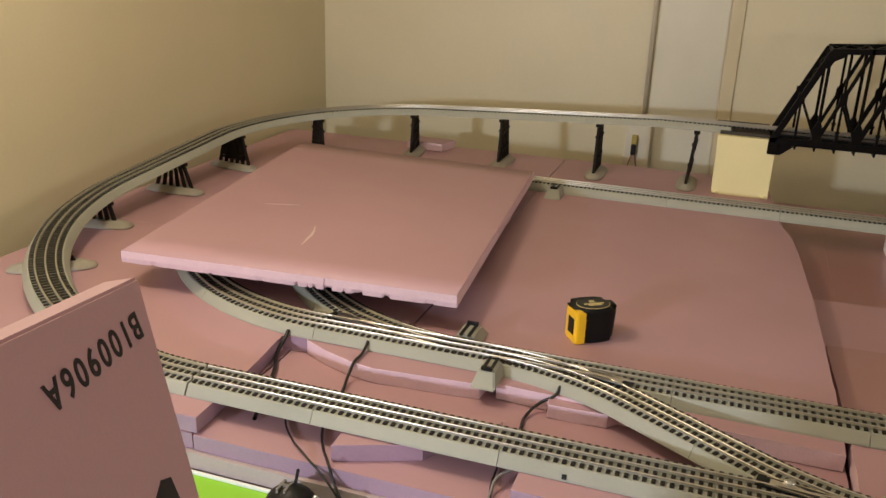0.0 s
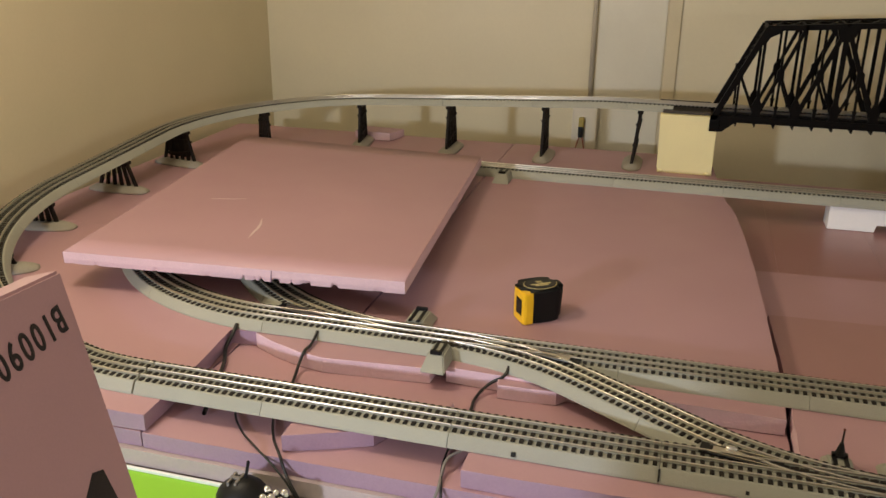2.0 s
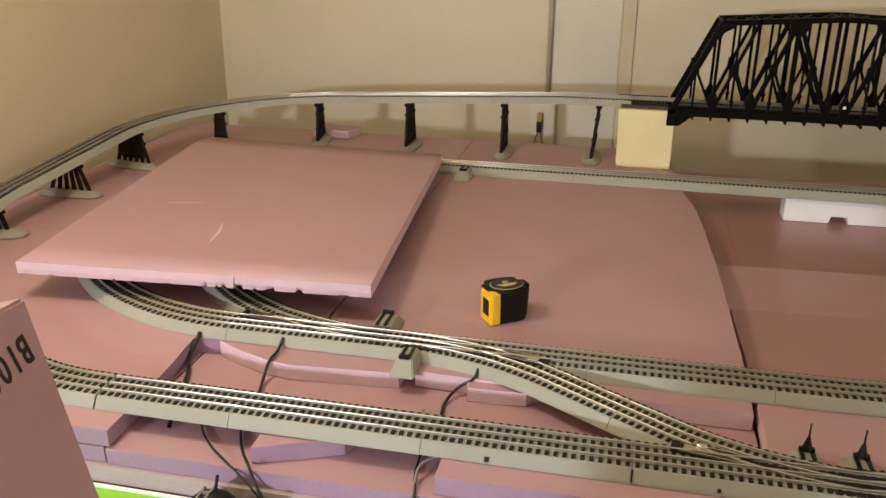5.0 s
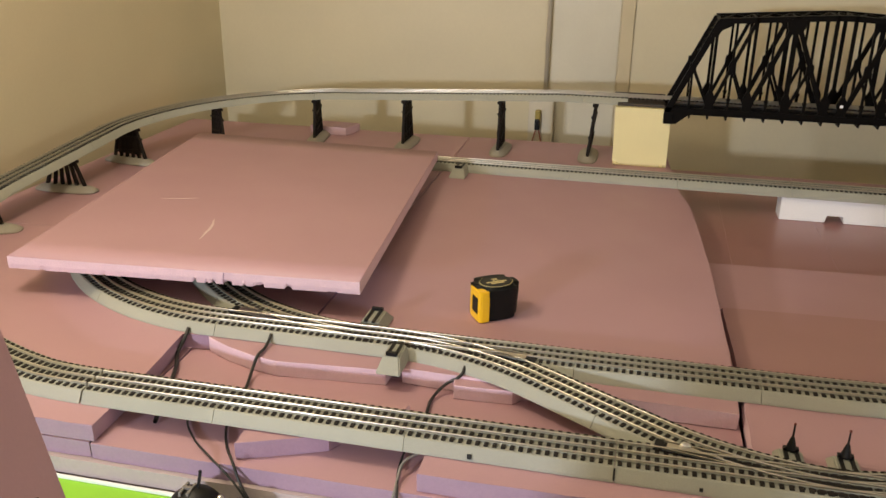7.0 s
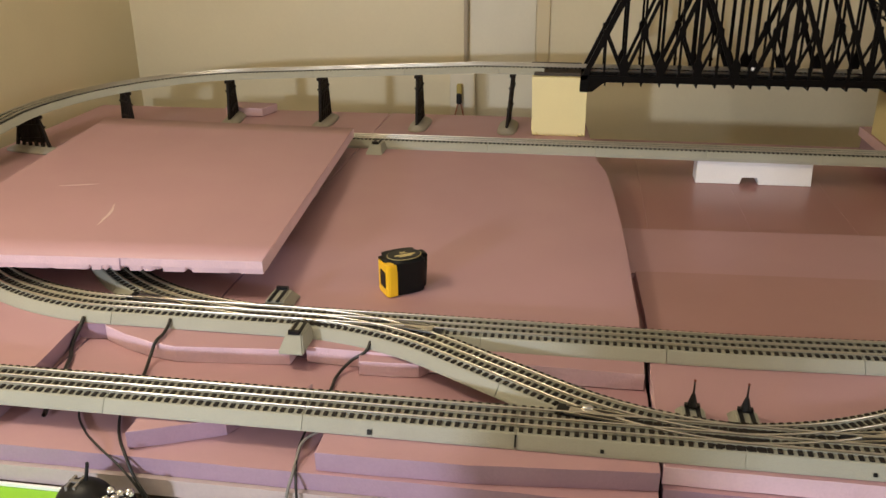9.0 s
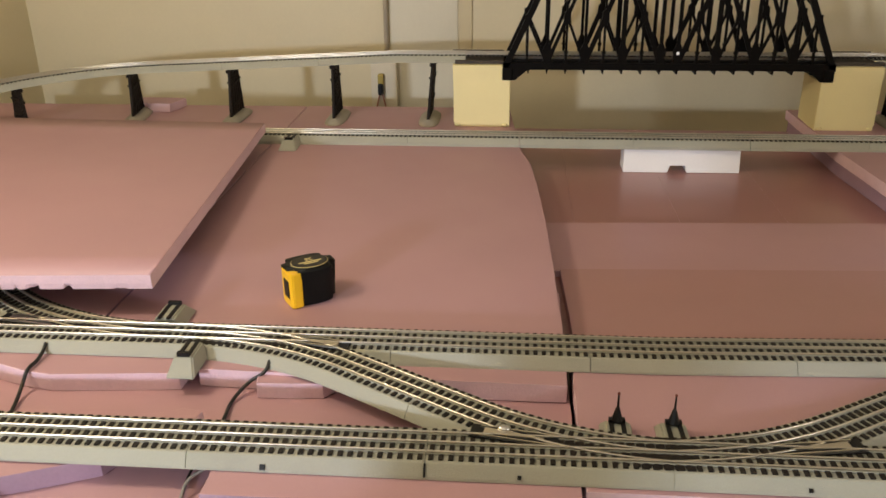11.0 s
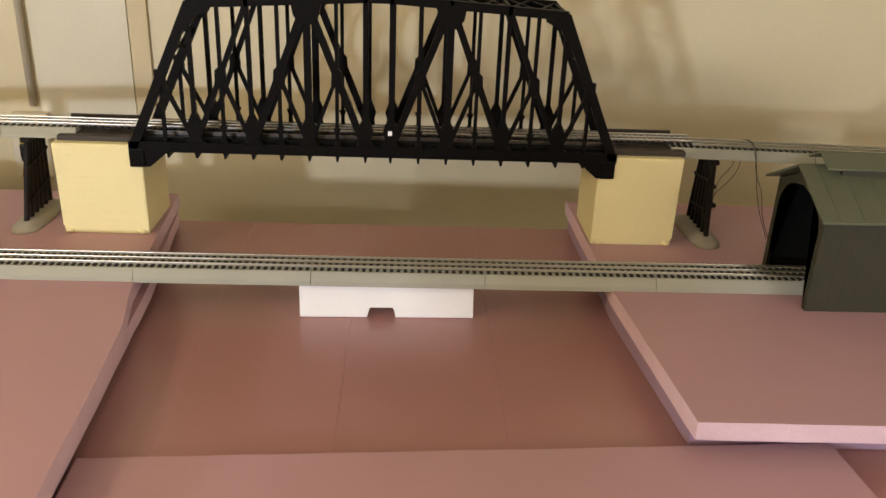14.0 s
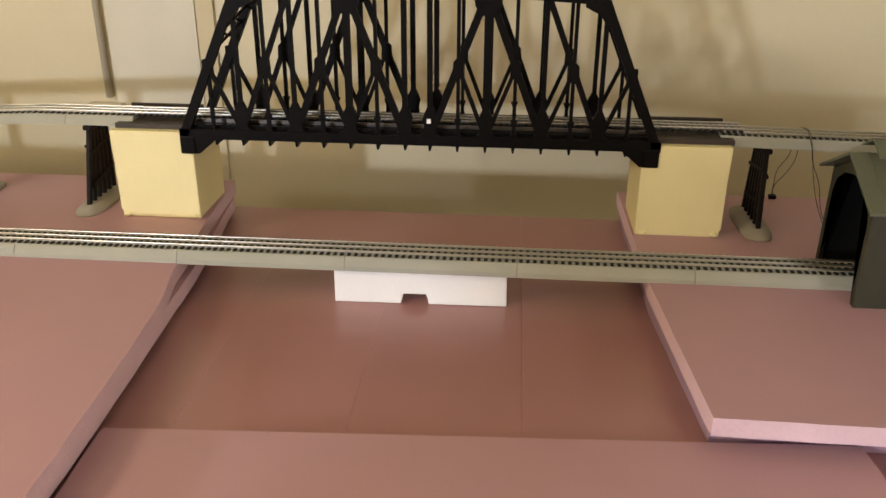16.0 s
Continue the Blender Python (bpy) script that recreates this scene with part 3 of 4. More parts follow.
bridge()
over = Route(-0.02, UPPER, 0, [(1.08, 0)], lambda s: 0.1545)
lay(over, "dark bridge deck track with three bright rails", "raised tracks", bed=False, section=0.36, name="bridge_track", start=0.03)
for x0, x1 in ((0.005, 0.125), (0.915, 1.04)):
    bm = bmesh.new()
    box(bm, x0, x1, UPPER - 0.05, UPPER + 0.056, 0.1555, 0.163)
    for y in (UPPER + 0.052,):
        box(bm, x0 - 0.012 if x0 < 0.5 else x0, x1 if x0 < 0.5 else x1, y - 0.003, y + 0.003, 0.1600, 0.1725)
    lone("approach_plate", bm, material("brown_plate", (0.040, 0.028, 0.018), 0.55, grain=0.2, grain_scale=250, blotch=0.1, blotch_scale=30), "dark brown bridge approach plate on a yellow pier", "bridge plate")

# ---- white block ----
bm = bmesh.new()
outline = [(0.413, -0.0605), (0.517, -0.0605), (0.519, -0.041), (0.558, -0.041), (0.560, -0.0605), (0.682, -0.0605), (0.680, -0.003), (0.413, -0.003)]
f = [bm.verts.new((x, -0.172 + (x - 0.41) * 0.02, z)) for x, z in outline]
b = [bm.verts.new((x, -0.110, z)) for x, z in outline]
bm.faces.new(f)
bm.faces.new(b[::-1])
for i in range(8):
    bm.faces.new((f[i], f[(i + 1) % 8], b[(i + 1) % 8], b[i]))
bevel(bm, 0.002, 2)
lone("polystyrene_block", bm, M_WHITE, "white polystyrene packing block with a notch propping up the track", "packing block")


# ---- engine shed ----
def shed():
    root = thing("engine_shed", "dark olive engine shed with gabled roof and ridge vent", "shed")
    x0, x1, y0, y1, e, r = 1.168, 1.62, -0.238, -0.070, 0.157, 0.198
    ym, t = (y0 + y1) / 2, 0.005
    bm = bmesh.new()
    box(bm, x0, x1, y0, y0 + t, 0.0, e)
    part("side_wall", bm, M_SHED, root)
    bm = bmesh.new()
    box(bm, x0, x1, y1 - t, y1, 0.0, e)
    part("side_wall", bm, M_SHED, root)
    for i in range(24):
        x = x0 + 0.012 + i * 0.0185
        bm = bmesh.new()
        box(bm, x - 0.0005, x + 0.0005, y0 - 0.0003, y0 + 0.001, 0.002, e - 0.008)
        part("batten", bm, M_SHED, root)
    for i in range(4):
        x = x0 + 0.045 + i * 0.112
        bm = bmesh.new()
        box(bm, x, x + 0.075, y0 - 0.0012, y0 + 0.002, e - 0.0185, e - 0.0135)
        part("vent_slot", bm, M_BLACK, root, "narrow black vent slot")
    for xa, hole in ((x0, True), (x1 - t, False)):
        bm = bmesh.new()
        outer = [(y0 + t, 0), (y0 + t, e - 0.004), (ym, r - 0.006), (y1 - t, e - 0.004), (y1 - t, 0)]
        inner = [(y0 + 0.012, 0), (y0 + 0.012, 0.122), (y0 + 0.022, 0.143), (y0 + 0.045, 0.160), (ym, 0.168), (y1 - 0.045, 0.160), (y1 - 0.022, 0.143), (y1 - 0.012, 0.122), (y1 - 0.012, 0)]
        pts = outer + (inner[::-1] if hole else [])
        fr = [bm.verts.new((xa, y, z)) for y, z in pts]
        bk = [bm.verts.new((xa + t, y, z)) for y, z in pts]
        bm.faces.new(fr)
        bm.faces.new(bk[::-1])
        for i in range(len(pts)):
            bm.faces.new((fr[i], fr[(i + 1) % len(pts)], bk[(i + 1) % len(pts)], bk[i]))
        bmesh.ops.triangulate(bm, faces=[f for f in bm.faces if len(f.verts) > 4])
        part("gable_wall", bm, M_SHED, root)
    for s in (-1, 1):
        run = (ym - y0 + 0.021)
        slope = (r - e) / (ym - y0)
        bm = bmesh.new()
        a = (ym + s * run, r - slope * run)
        vs = []
        for x in (x0 - 0.014, x1 + 0.012):
            for y, z in ((ym, r), a, (a[0], a[1] + 0.004), (ym, r + 0.004)):
                vs.append(bm.verts.new((x, y, z)))
        for f in ((3, 2, 1, 0), (4, 5, 6, 7), (0, 1, 5, 4), (1, 2, 6, 5), (2, 3, 7, 6), (3, 0, 4, 7)):
            bm.faces.new([vs[i] for i in f])
        roof = part("roof_slope", bm, M_ROOF, root)
        for i in range(13):
            x = x0 + 0.012 + i * 0.036
            bm = bmesh.new()
            bar(bm, (x, ym, r + 0.0042), (x, a[0], a[1] + 0.0042), 0.0018, 0.0014, (0, 0, 1))
            part("roof_seam", bm, M_ROOF, roof)
    # thin near-black sheets added over the inner walls, darker than the siding
    inside = material("black_shed_inside", (0.006, 0.006, 0.005), 0.8, grain=0.2, grain_scale=200, spec=0.1)
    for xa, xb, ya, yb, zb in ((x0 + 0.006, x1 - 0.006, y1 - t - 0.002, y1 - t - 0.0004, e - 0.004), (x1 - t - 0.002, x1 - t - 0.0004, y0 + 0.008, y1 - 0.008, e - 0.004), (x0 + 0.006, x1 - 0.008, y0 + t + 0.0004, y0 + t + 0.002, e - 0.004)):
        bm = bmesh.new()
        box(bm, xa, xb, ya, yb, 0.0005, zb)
        part("lining", bm, inside, root, "thin black sheet over the inner wall")
    # ridge vent
    vent = bmesh.new()
    box(vent, x0 + 0.042, x1 - 0.03, ym - 0.022, ym + 0.022, r - 0.016, r + 0.009)
    part("ridge_vent", vent, M_SHED, root)
    for s in (-1, 1):
        bm = bmesh.new()
        vs = []
        for x in (x0 + 0.014, x1 - 0.012):
            for y, z in ((ym, r + 0.021), (ym + s * 0.033, r + 0.005), (ym + s * 0.033, r + 0.008), (ym, r + 0.024)):
                vs.append(bm.verts.new((x, y, z)))
        for f in ((3, 2, 1, 0), (4, 5, 6, 7), (0, 1, 5, 4), (1, 2, 6, 5), (2, 3, 7, 6), (3, 0, 4, 7)):
            bm.faces.new([vs[i] for i in f])
        part("vent_roof", bm, M_ROOF, root)


shed()


# ---- loose slab over the curves ----
def tilted_board(corners, thick, label):
    """A warped foam board on four top corners; its first edge is the nibbled front."""
    bm = bmesh.new()
    a, b, c, d = [Vector(p) for p in corners]
    n, deep = 180, 12
    top, bottom, middle = [], [], []
    for j in range(deep + 1):
        v = j / deep
        for grid, down in ((top, 0.0), (bottom, thick)):
            row = []
            for i in range(n + 1):
                u = i / n
                p = (a * (1 - u) + b * u) * (1 - v) + (d * (1 - u) + c * u) * v
                q = p - Vector((0, 0, down))
                if j == 0:
                    q.y += 0.0006 * noise.noise(p * 25)
                    if down:
                        spot = 1.0 if -0.64 < p.x < -0.43 else 0.35
                        bite = min(1.0, max(0.0, noise.noise((p.x * 70, 3.7, 0)) + 0.5 * noise.noise((p.x * 170, 1.2, 0)) - 0.22) * 2.0) * spot
                        middle.append(bm.verts.new(p - Vector((0, 0, thick * 0.60)) + Vector((0, 0.0006 * noise.noise(p * 25) - 0.0004 + bite * 0.0008, 0))))
                        q += Vector((0, 0.0008 + bite * 0.006, bite * 0.0048))
                row.append(bm.verts.new(q))
            grid.append(row)
    for j in range(deep):
        for i in range(n):
            bm.faces.new((top[j][i], top[j][i + 1], top[j + 1][i + 1], top[j + 1][i])).smooth = True
            bm.faces.new((bottom[j + 1][i], bottom[j + 1][i + 1], bottom[j][i + 1], bottom[j][i]))
    for j, flip in ((0, 1), (deep, -1)):
        for i in range(n):
            if j == 0:
                bm.faces.new((bottom[j][i], bottom[j][i + 1], middle[i + 1], middle[i])).material_index = 1
                bm.faces.new((middle[i], middle[i + 1], top[j][i + 1], top[j][i])).material_index = 1
            else:
                bm.faces.new((bottom[j][i], bottom[j][i + 1], top[j][i + 1], top[j][i])[::flip]).material_index = 1
    for i, flip in ((0, -1), (n, 1)):
        for j in range(deep):
            low = [bottom[j][i], bottom[j + 1][i], top[j + 1][i], top[j][i]] + ([middle[i]] if j == 0 else [])
            bm.faces.new(low[::flip]).material_index = 1
    return lone("foam_board", bm, [M_FOAM, M_FOAM_EDGE], label, "foam board")


SLAB = [(-0.952, -1.125, 0.071), (-0.345, -1.078, 0.070), (-0.428, -0.202, 0.056), (-1.055, -0.262, 0.078)]
loose = tilted_board(SLAB, 0.0215,
             "loose pink insulation board with chewed edge lying over curved tracks")



def slab_height(x, y):
    """Height of the loose board's top, by distance from its front and left edges."""
    a, b, c, d = SLAB
    v = (y + 1.10) / 0.87
    left, right = a[0] + (d[0] - a[0]) * v, b[0] + (c[0] - b[0]) * v
    u = (x - left) / (right - left)
    return (a[2] * (1 - u) + b[2] * u) * (1 - v) + (d[2] * (1 - u) + c[2] * u) * v


M_SCRATCH = material("pale_scratch", (0.66, 0.50, 0.49), 0.6, grain=0.2, grain_scale=300)
for x0, y0, x1, y1, wide in ((-0.682, -0.965, -0.708, -0.858, 0.0060), (-0.867, -0.776, -0.800, -0.752, 0.0030)):
    bm = bmesh.new()
    n = 14
    spine = []
    for i in range(n + 1):
        u = i / n
        spine.append(Vector((x0 + (x1 - x0) * u + 0.004 * math.sin(math.pi * u) + noise.noise((u * 5, x0, 0)) * 0.002, y0 + (y1 - y0) * u, 0)))
    for i in range(n):
        p, q = spine[i], spine[i + 1]
        for w in (p, q):
            w.z = slab_height(w.x, w.y) + 0.0001
        bar(bm, p, q, wide * (0.15 + 0.8 * math.sin(math.pi * (i + 0.5) / n)), 0.0006, (0, 0, 1))
    part("scratch", bm, M_SCRATCH, loose, "pale scratch")
bm = bmesh.new()
bar(bm, (-0.5725, -1.0962, 0.0495), (-0.5705, -1.0956, 0.0698), 0.0013, 0.0016, (0, 1, 0))
part("crack", bm, M_FOAM_SHADE, loose, "dark crack in the front edge")

# ---- foreground board ----
BX, BY, BTOP, BOTTOM = -0.312, -1.860, 0.396, -0.85
FACE = Matrix.Translation((BX, BY, 0)) @ Matrix.Rotation(radians(-84), 4, "Z")  # x runs along the face towards the viewer
LEAN = FACE @ Matrix.Translation((0, 0, BTOP)) @ Matrix.Rotation(radians(15), 4, "X") @ Matrix.Rotation(radians(-5), 4, "Y")
root = thing("foam_board", "upright pink insulation board with black printed code on its face", "foam board")
bm = bmesh.new()
box(bm, 0, 0.26, -0.027, 0, -1.22, 0, LEAN)
bmesh.ops.bevel(bm, geom=list(bm.edges), offset=0.002, segments=2, affect="EDGES")
part("board", bm, M_FOAM, root)


def text_mesh(words, size, mat, m, parent, name="printed_code", label=""):
    curve = bpy.data.curves.new(name, "FONT")
    curve.body, curve.size, curve.extrude, curve.offset = words, size, 0.0002, size * 0.018
    curve.align_x = "LEFT"
    ob = bpy.data.objects.new(name, curve)
    scene.collection.objects.link(ob)
    me = bpy.data.meshes.new_from_object(ob.evaluated_get(bpy.context.evaluated_depsgraph_get()))
    bpy.data.objects.remove(ob)
    me.materials.clear()
    me.materials.append(mat)
    out = new(name, me)
    out.parent = parent
    out.matrix_world = m
    return tagged(out, label=label)


# the code stands on its head on the face
for i, letter in enumerate("B100906A"):
    text_mesh(letter, 0.0245, M_INK, LEAN @ Matrix.Translation((0.013 + 0.0113 * i, 0.0004, -0.019 - 0.0016 * i)) @ Matrix.Rotation(radians(9), 4, "Y") @ Matrix.Rotation(-math.pi / 2, 4, "X") @ Matrix.Diagonal((0.72, 1, 1, 1)), root, "printed_letter")
bm = bmesh.new()
prism(bm, [(0.006, -0.230), (0.09, -0.230), (0.064, -0.150), (0.034, -0.124), (0.024, -0.127)], -0.0004, 0.0002)
bmesh.ops.transform(bm, matrix=LEAN @ Matrix.Rotation(math.pi / 2, 4, "X"), verts=bm.verts)
part("print_block", bm, M_INK, root, "black printed bar")


# ---- tape measure ----
M_CREAM = material("cream_print", (0.62, 0.50, 0.22), 0.5)
def tape():
    m = pose(-0.145, -0.988, 0, 0, 0, 34) @ Matrix.Diagonal((0.87, 0.87, 0.9, 1))
    root = thing("tape_measure", "yellow and black retractable tape measure lying on the pink board", "tape measure", m)
    outline = []
    for k in range(44):
        c, s = math.cos(k * math.tau / 44), math.sin(k * math.tau / 44)
        outline.append((0.001 + 0.0445 * math.copysign(abs(c) ** (0.78 if c > 0 else 0.62), c), -0.004 + 0.0355 * math.copysign(abs(s) ** (0.78 if c > 0 else 0.62), s)))
    bm = bmesh.new()
    prism(bm, outline, 0.001, 0.062)
    for v in bm.verts:
        if v.co.z < 0.01:
            v.co.x, v.co.y = v.co.x * 0.93, v.co.y * 0.93
    bmesh.ops.bevel(bm, geom=[e for e in bm.edges if abs(e.verts[0].co.z - e.verts[1].co.z) < 1e-6], offset=0.008, segments=4, affect="EDGES")
    part("case", bm, M_TAPE_K, root, "black rubber-covered case", smooth=True)
    bm = bmesh.new()
    prism(bm, [(-0.0450, -0.034), (-0.0405, -0.0395), (-0.024, -0.0385), (-0.022, 0.004), (-0.0415, 0.014), (-0.0450, 0.0)], 0.0010, 0.0612)
    bmesh.ops.bevel(bm, geom=list(bm.edges), offset=0.0016, segments=2, affect="EDGES", clamp_overlap=True)
    part("nose", bm, M_TAPE_Y, root, "yellow plastic nose")
    bm = bmesh.new()
    box(bm, -0.0462, -0.036, -0.031, -0.006, 0.016, 0.047)
    bevel(bm, 0.002, 2)
    part("tape_mouth", bm, M_BLACK, root, "black tape slot")
    ring = bmesh.new()
    bmesh.ops.create_circle(ring, cap_ends=True, radius=0.0268, segments=48)
    bmesh.ops.transform(ring, matrix=Matrix.Translation((0.003, -0.003, 0.0625)) @ Matrix.Diagonal((1.22, 0.92, 1, 1)), verts=ring.verts)
    g = bmesh.ops.extrude_face_region(ring, geom=list(ring.faces))
    bmesh.ops.translate(ring, vec=(0, 0, 0.0008), verts=[v for v in g["geom"] if isinstance(v, bmesh.types.BMVert)])
    label = part("label_ring", ring, M_CREAM, root, "cream rim of the round label")
    disc = bmesh.new()
    bmesh.ops.create_circle(disc, cap_ends=True, radius=0.0258, segments=48)
    bmesh.ops.transform(disc, matrix=Matrix.Translation((0.003, -0.003, 0.0634)) @ Matrix.Diagonal((1.22, 0.92, 1, 1)), verts=disc.verts)
    g = bmesh.ops.extrude_face_region(disc, geom=list(disc.faces))
    bmesh.ops.translate(disc, vec=(0, 0, 0.0006), verts=[v for v in g["geom"] if isinstance(v, bmesh.types.BMVert)])
    label = part("label", disc, M_TAPE_LABEL, root, "black round label")
    text_mesh("25", 0.013, M_CREAM, m @ Matrix.Translation((0.010, 0.008, 0.0643)) @ Matrix.Rotation(math.pi, 4, "Z"), label, "number")
    bm = bmesh.new()
    for y, w in ((-0.006, 0.040), (-0.012, 0.026)):
        box(bm, 0.003 - w / 2, 0.003 + w / 2, y - 0.002, y + 0.0022, 0.0638, 0.0643)
    part("lettering", bm, M_CREAM, label, "cream lettering")


tape()


# ---- switch motors, levers and lamps ----
def motor(m, lever):
    root = thing("switch_motor", "grey turnout motor housing with black slotted top beside track", "switch motor", m, "switch motors")
    bm = bmesh.new()
    box(bm, -0.0215, 0.0215, -0.036, 0.030, 0.0, 0.022)
    for v in bm.verts:
        if v.co.z > 0.01:
            v.co.x *= 0.62
            v.co.y = 0.030 + (v.co.y - 0.030) * 0.66
    bmesh.ops.bevel(bm, geom=list(bm.edges), offset=0.002, segments=2, affect="EDGES")
    part("housing", bm, M_ROADBED, root)
    bm = bmesh.new()
    for x in (-0.0065, 0.0065):
        box(bm, x - 0.0025, x + 0.0025, -0.010, 0.034, 0.0215, 0.0238)
    box(bm, -0.009, 0.009, -0.014, -0.008, 0.0215, 0.0270)
    part("slot", bm, M_BLACK, root, "black slotted cover")
    if lever:
        bm = bmesh.new()
        bmesh.ops.create_cone(bm, cap_ends=True, segments=10, radius1=0.0065, radius2=0.0022, depth=0.016, matrix=Matrix.Translation((0, -0.010, 0.034)))
        part("lamp_stand", bm, M_BLACK, root, "black lamp stand")
        bm = bmesh.new()
        bmesh.ops.create_cone(bm, cap_ends=True, segments=8, radius1=0.0014, radius2=0.0010, depth=0.018, matrix=Matrix.Translation((0, -0.010, 0.050)))
        part("lamp_rod", bm, M_BLACK, root, "thin black rod")
        bm = bmesh.new()
        bmesh.ops.create_uvsphere(bm, u_segments=8, v_segments=6, radius=0.0018, matrix=Matrix.Translation((0, -0.010, 0.060)))
        part("lamp_tip", bm, M_RED, root, "small red tip")


motor(pose(-0.254, MAIN - 0.058, 0) @ Matrix.Diagonal((0.88, 0.9, 1, 1)), False)
motor(pose(-0.318, MAIN + 0.060, 0, 0, 0, 180), False)
motor(pose(0.277, NEAR + 0.050, -0.010, 0, 0, 180), True)
motor(pose(0.339, NEAR + 0.050, -0.010, 0, 0, 180), True)
motor(pose(-0.37, FAR - 0.062, 0), False)


# ---- cables ----
def cable(points, radius, mat, label, name="cable"):
    curve = bpy.data.curves.new(name, "CURVE")
    curve.dimensions, curve.bevel_depth, curve.bevel_resolution, curve.resolution_u = "3D", radius, 2, 8
    sp = curve.splines.new("BEZIER")
    sp.bezier_points.add(len(points) - 1)
    for bp, p in zip(sp.bezier_points, points):
        bp.co = p
        bp.handle_left_type = bp.handle_right_type = "AUTO"
    ob = bpy.data.objects.new(name, curve)
    scene.collection.objects.link(ob)
    me = bpy.data.meshes.new_from_object(ob.evaluated_get(bpy.context.evaluated_depsgraph_get()))
    bpy.data.objects.remove(ob)
    me.materials.clear()
    me.materials.append(mat)
    return tagged(new(name, me), label, "cable")


K = "thin black wire hanging from the track roadbed"
cable([(-0.594, -1.178, 0.007), (-0.593, -1.19, 0.0), (-0.597, -1.209, -0.018), (-0.578, -1.25, -0.021), (-0.555, -1.32, -0.0215), (-0.53, -1.39, -0.0215)], 0.0032, M_CABLE, K)
cable([(-0.456, -1.176, 0.013), (-0.456, -1.187, 0.006), (-0.455, -1.205, 0.003), (-0.456, -1.226, 0.002), (-0.459, -1.238, -0.012), (-0.453, -1.273, -0.0225), (-0.44, -1.34, -0.0225)], 0.0024, M_CABLE, K)
cable([(-0.149, -1.194, 0.009), (-0.152, -1.206, 0.001), (-0.172, -1.214, -0.012), (-0.186, -1.238, -0.0225), (-0.185, -1.271, -0.0225), (-0.18, -1.33, -0.0225)], 0.0024, M_CABLE, K)
G = "grey-black wire hanging over the foam steps at the front"
cable([(-0.50, -1.345, -0.0235), (-0.494, -1.369, -0.0235), (-0.464, -1.409, -0.0235), (-0.423, -1.443, -0.0235), (-0.388, -1.461, -0.036), (-0.36, -1.475, -0.056), (-0.348, -1.48, -0.0775)], 0.0015, M_CABLE, G)
cable([(-0.446, -1.345, -0.0235), (-0.436, -1.371, -0.0235), (-0.415, -1.413, -0.0235), (-0.390, -1.447, -0.0235), (-0.373, -1.463, -0.042), (-0.352, -1.477, -0.060), (-0.340, -1.482, -0.0775)], 0.0019, M_CABLE, G)
cable([(-0.150, -1.392, 0.002), (-0.164, -1.398, -0.004), (-0.180, -1.41, -0.012), (-0.182, -1.432, -0.0225), (-0.180, -1.452, -0.026), (-0.185, -1.460, -0.045), (-0.19, -1.465, -0.0775)], 0.0020, M_GREYCABLE, G)
cable([(-0.19, -1.35, -0.0235), (-0.189, -1.386, -0.0235), (-0.186, -1.415, -0.0235), (-0.180, -1.440, -0.0235), (-0.176, -1.455, -0.03), (-0.174, -1.463, -0.0775)], 0.0016, M_CABLE, G)
V = "loose thin wire looped over the raised track"
cable([(1.150, 0.075, 0.142), (1.152, 0.09, 0.12), (1.150, 0.13, 0.08), (1.160, 0.17, 0.035), (1.168, 0.198, 0.006)], 0.0006, M_CABLE, V)
cable([(1.160, 0.075, 0.142), (1.164, 0.09, 0.115), (1.168, 0.14, 0.07), (1.164, 0.18, 0.03), (1.171, 0.198, 0.006)], 0.0006, M_CABLE, V)
bm = bmesh.new()
box(bm, 1.163, 1.177, 0.193, 0.203, 0.0, 0.008)
bevel(bm, 0.0015, 1)
lone("wire_connector", bm, M_BLACK, "small black wire connector lying on the pink foam", "connector")
cable([(1.16, 0.08, 0.171), (1.160, 0.045, 0.175), (1.157, 0.025, 0.172), (1.165, 0.025, 0.151), (1.176, 0.025, 0.10), (1.190, 0.030, 0.058), (1.215, 0.035, 0.003)], 0.0006, M_CABLE, V)
cable([(1.166, 0.08, 0.171), (1.163, 0.045, 0.174), (1.161, 0.024, 0.168), (1.170, 0.027, 0.13), (1.188, 0.03, 0.09), (1.20, 0.034, 0.045), (1.22, 0.04, 0.003)], 0.0006, M_CABLE, V)

# ---- front shelf: green card and controller ----
bm = bmesh.new()
box(bm, -1.3, 0.3, -1.90, -1.461, -0.105, -0.079)
lone("front_shelf", bm, M_PALE, "pale board along the front below the foam steps", "shelf")
bm = bmesh.new()
box(bm, -1.2, -0.455, -1.56, -1.4655, -0.0785, -0.0755)
bevel(bm, 0.0008, 1)
lone("green_card", bm, M_GREEN, "bright green card lying in front of the foam steps", "card")
bm = bmesh.new()
box(bm, -1.2, -0.455, -1.465, -1.4612, -0.0785, -0.072)
lone("card_edge_strip", bm, M_WHITE, "white strip along the back of the green card", "strip")


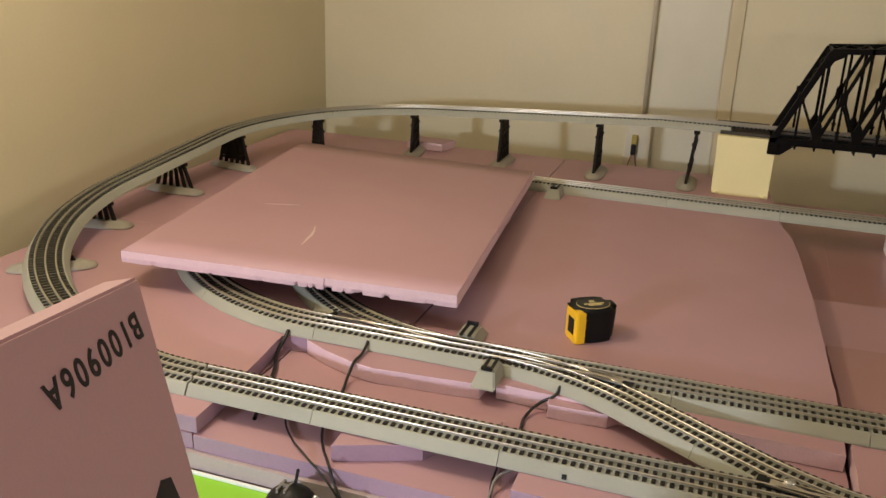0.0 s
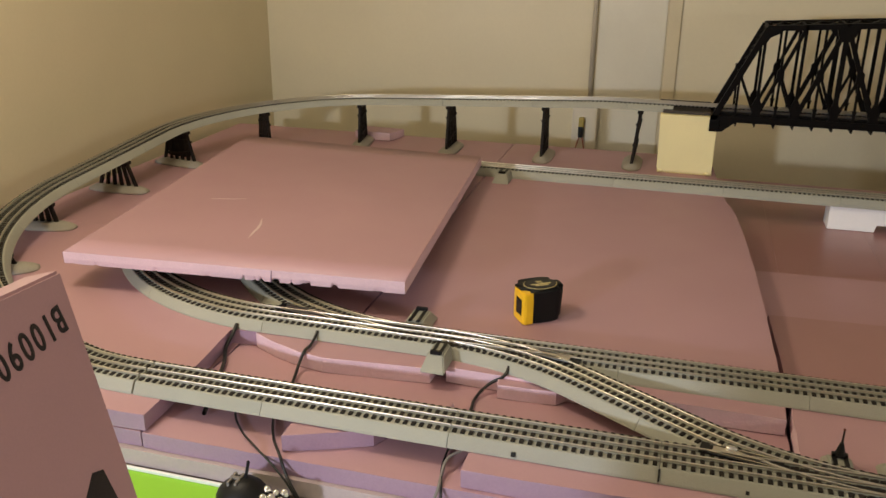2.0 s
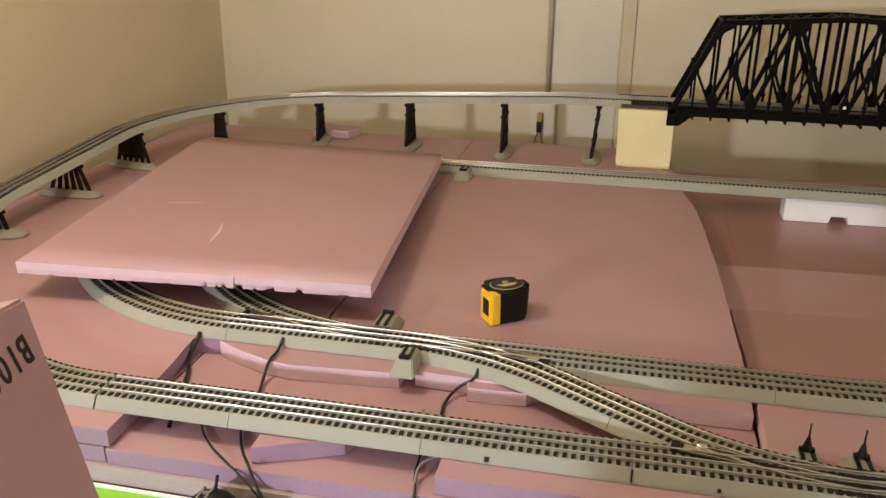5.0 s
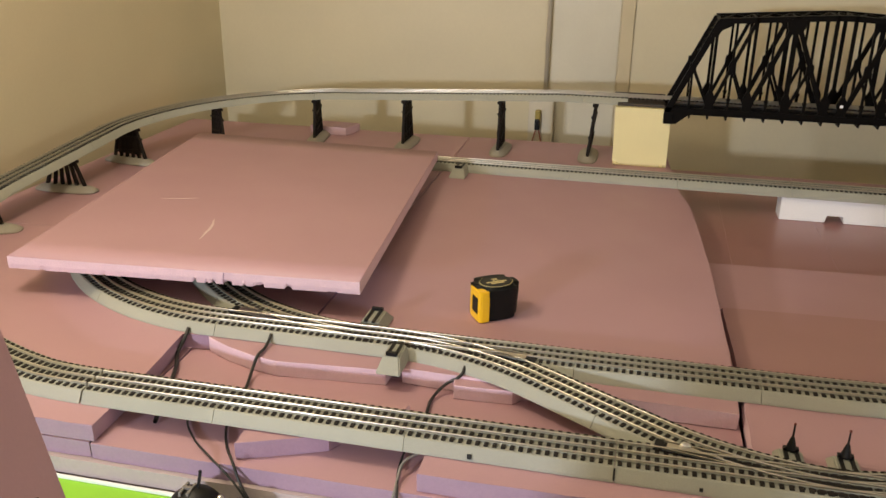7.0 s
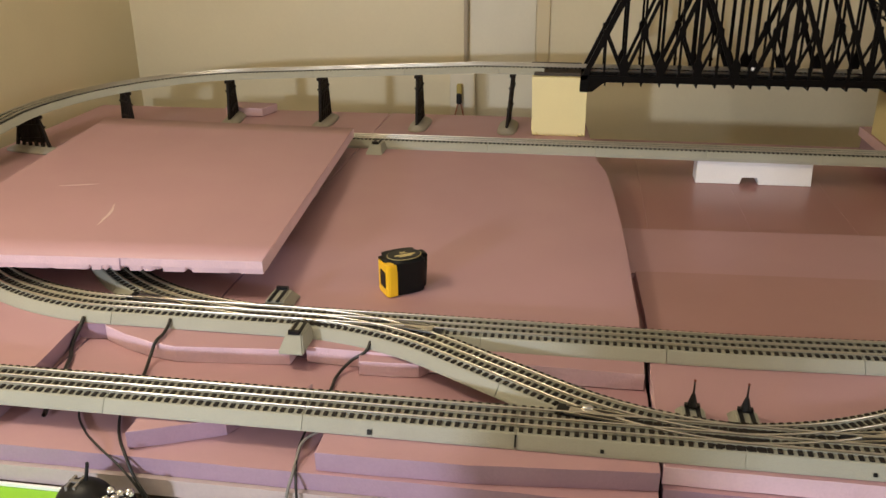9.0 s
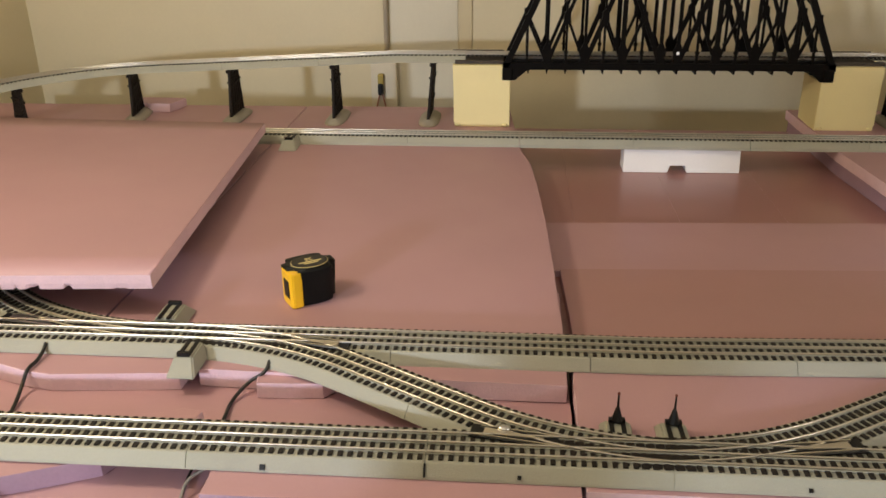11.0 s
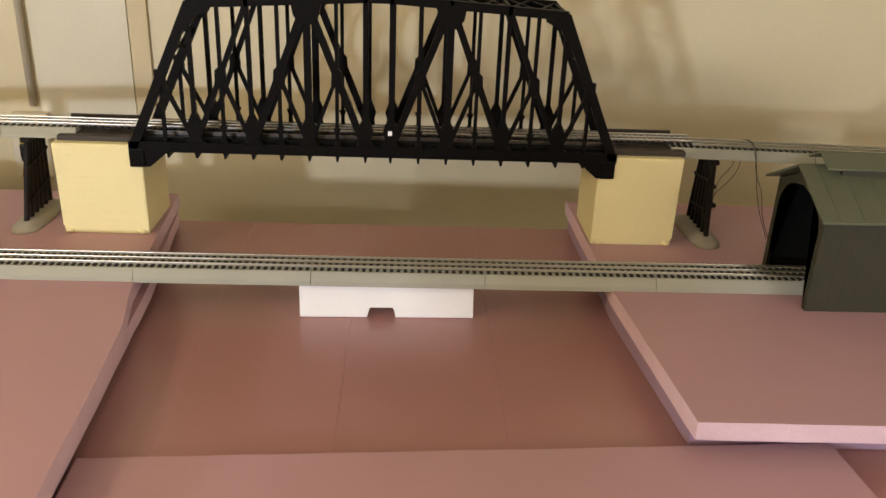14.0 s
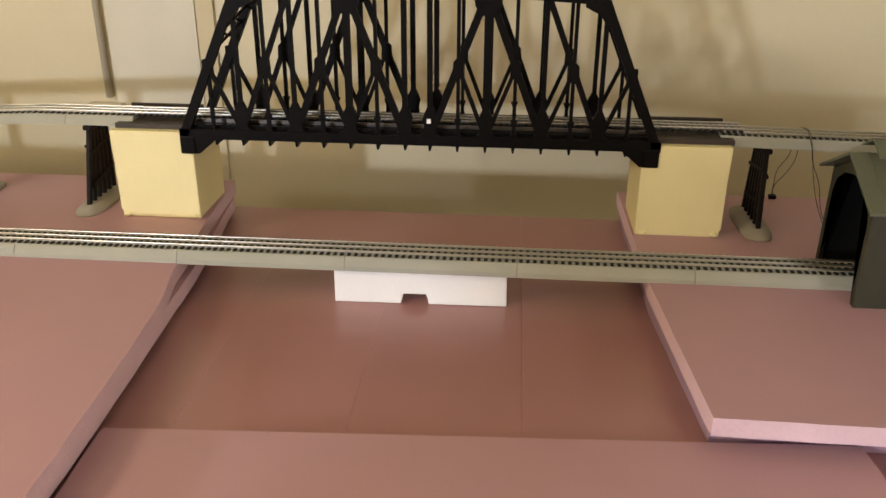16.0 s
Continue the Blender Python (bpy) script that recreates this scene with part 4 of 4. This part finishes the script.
def controller(m):
    root = thing("throttle_controller", "black throttle controller with a thin toggle lever", "controller", m)
    bm = bmesh.new()
    bmesh.ops.create_uvsphere(bm, u_segments=24, v_segments=14, radius=0.03, matrix=Matrix.Diagonal((1.15, 1.0, 1.0, 1)))
    for v in bm.verts:
        v.co.z = max(v.co.z, -0.024)
    part("body", bm, M_BLACK, root, smooth=True)
    bm = bmesh.new()
    bar(bm, (0.002, 0.004, 0.024), (0.007, 0.006, 0.050), 0.003, 0.003)
    bmesh.ops.create_uvsphere(bm, u_segments=8, v_segments=6, radius=0.0022, matrix=Matrix.Translation((0.007, 0.006, 0.051)))
    part("lever", bm, M_BLACK, root, "thin toggle lever")
    bm = bmesh.new()
    for x in (-0.014, -0.004):
        box(bm, x, x + 0.003, -0.012, 0.010, 0.020, 0.031)
    box(bm, -0.014, -0.001, -0.003, 0.001, 0.029, 0.032)
    part("bracket", bm, M_GREYCABLE, root, "small grey bracket")
    bm = bmesh.new()
    box(bm, 0.026, 0.058, -0.012, 0.012, -0.024, 0.010)
    bevel(bm, 0.003, 2)
    part("terminal_block", bm, M_BLACK, root, "black terminal block")
    for i in range(6):
        bm = bmesh.new()
        bmesh.ops.create_uvsphere(bm, u_segments=10, v_segments=8, radius=0.0058, matrix=Matrix.Translation((0.030 + (i % 3) * 0.0115, -0.007 + 0.013 * (i // 3), 0.013 + 0.003 * (i % 2))))
        part("terminal", bm, M_CHROME, root, "shiny metal terminal", smooth=True)


controller(pose(-0.412, -1.504, -0.0548))

# ---- fittings on the back wall ----
bm = bmesh.new()
bmesh.ops.create_cone(bm, cap_ends=True, segments=16, radius1=0.0072, radius2=0.0072, depth=1.42, matrix=Matrix.Translation((-0.240, WY - 0.012, 0.79)))
lone("pipe", bm, M_LIGHTGREY, "thin painted conduit pipe running up the back wall", "pipe", kind="structure", smooth=True)
# thin tan strip stands in for a soft vertical shadow on the wall
bm = bmesh.new()
box(bm, -0.018, 0.022, WY - 0.009, WY - 0.001, -0.85, 1.5)
bevel(bm, 0.003, 2)
lone("trim", bm, material("tan_wall_shadow", (0.64, 0.55, 0.36), 0.6, blotch=0.08), "thin tan vertical strip coloured as a soft shadow on the back wall", "trim", kind="structure")
bm = bmesh.new()
box(bm, -0.225, -0.022, WY - 0.004, WY - 0.001, -0.85, 1.5)
lone("wall_panel", bm, material("paler_wall_paint", (0.70, 0.655, 0.52), 0.42, grain=0.02, grain_scale=120, blotch=0.08, blotch_scale=5, bump=0.12, bump_scale=60), "paler repainted strip of the back wall", "wall panel", kind="structure")
root = thing("wall_outlet", "white wall outlet plate with a yellow and black plug", "outlet")
bm = bmesh.new()
box(bm, -0.290, -0.209, WY - 0.030, WY - 0.001, -0.075, 0.067)
bevel(bm, 0.002, 1)
part("plate", bm, material("outlet_plate", (0.72, 0.66, 0.52), 0.4, blotch=0.05, blotch_scale=20), root, "pale cover plate")
bm = bmesh.new()
box(bm, -0.266, -0.249, WY - 0.050, WY - 0.029, 0.0, 0.034)
bevel(bm, 0.004, 2)
part("plug", bm, material("dull_yellow", (0.42, 0.32, 0.07), 0.5, blotch=0.1, blotch_scale=40), root, "dull yellow plug")
bm = bmesh.new()
box(bm, -0.266, -0.250, WY - 0.055, WY - 0.029, -0.030, 0.006)
bevel(bm, 0.005, 2)
part("socket", bm, M_BLACK, root, "black socket")
for x, lean in ((-0.262, -0.012), (-0.254, 0.010)):
    bm = bmesh.new()
    bar(bm, (x, WY - 0.040, -0.028), (x + lean, WY - 0.036, -0.074), 0.004, 0.004)
    part("cord", bm, material("pinkish_cord", (0.40, 0.17, 0.12), 0.5, blotch=0.05), root, "pinkish cord")
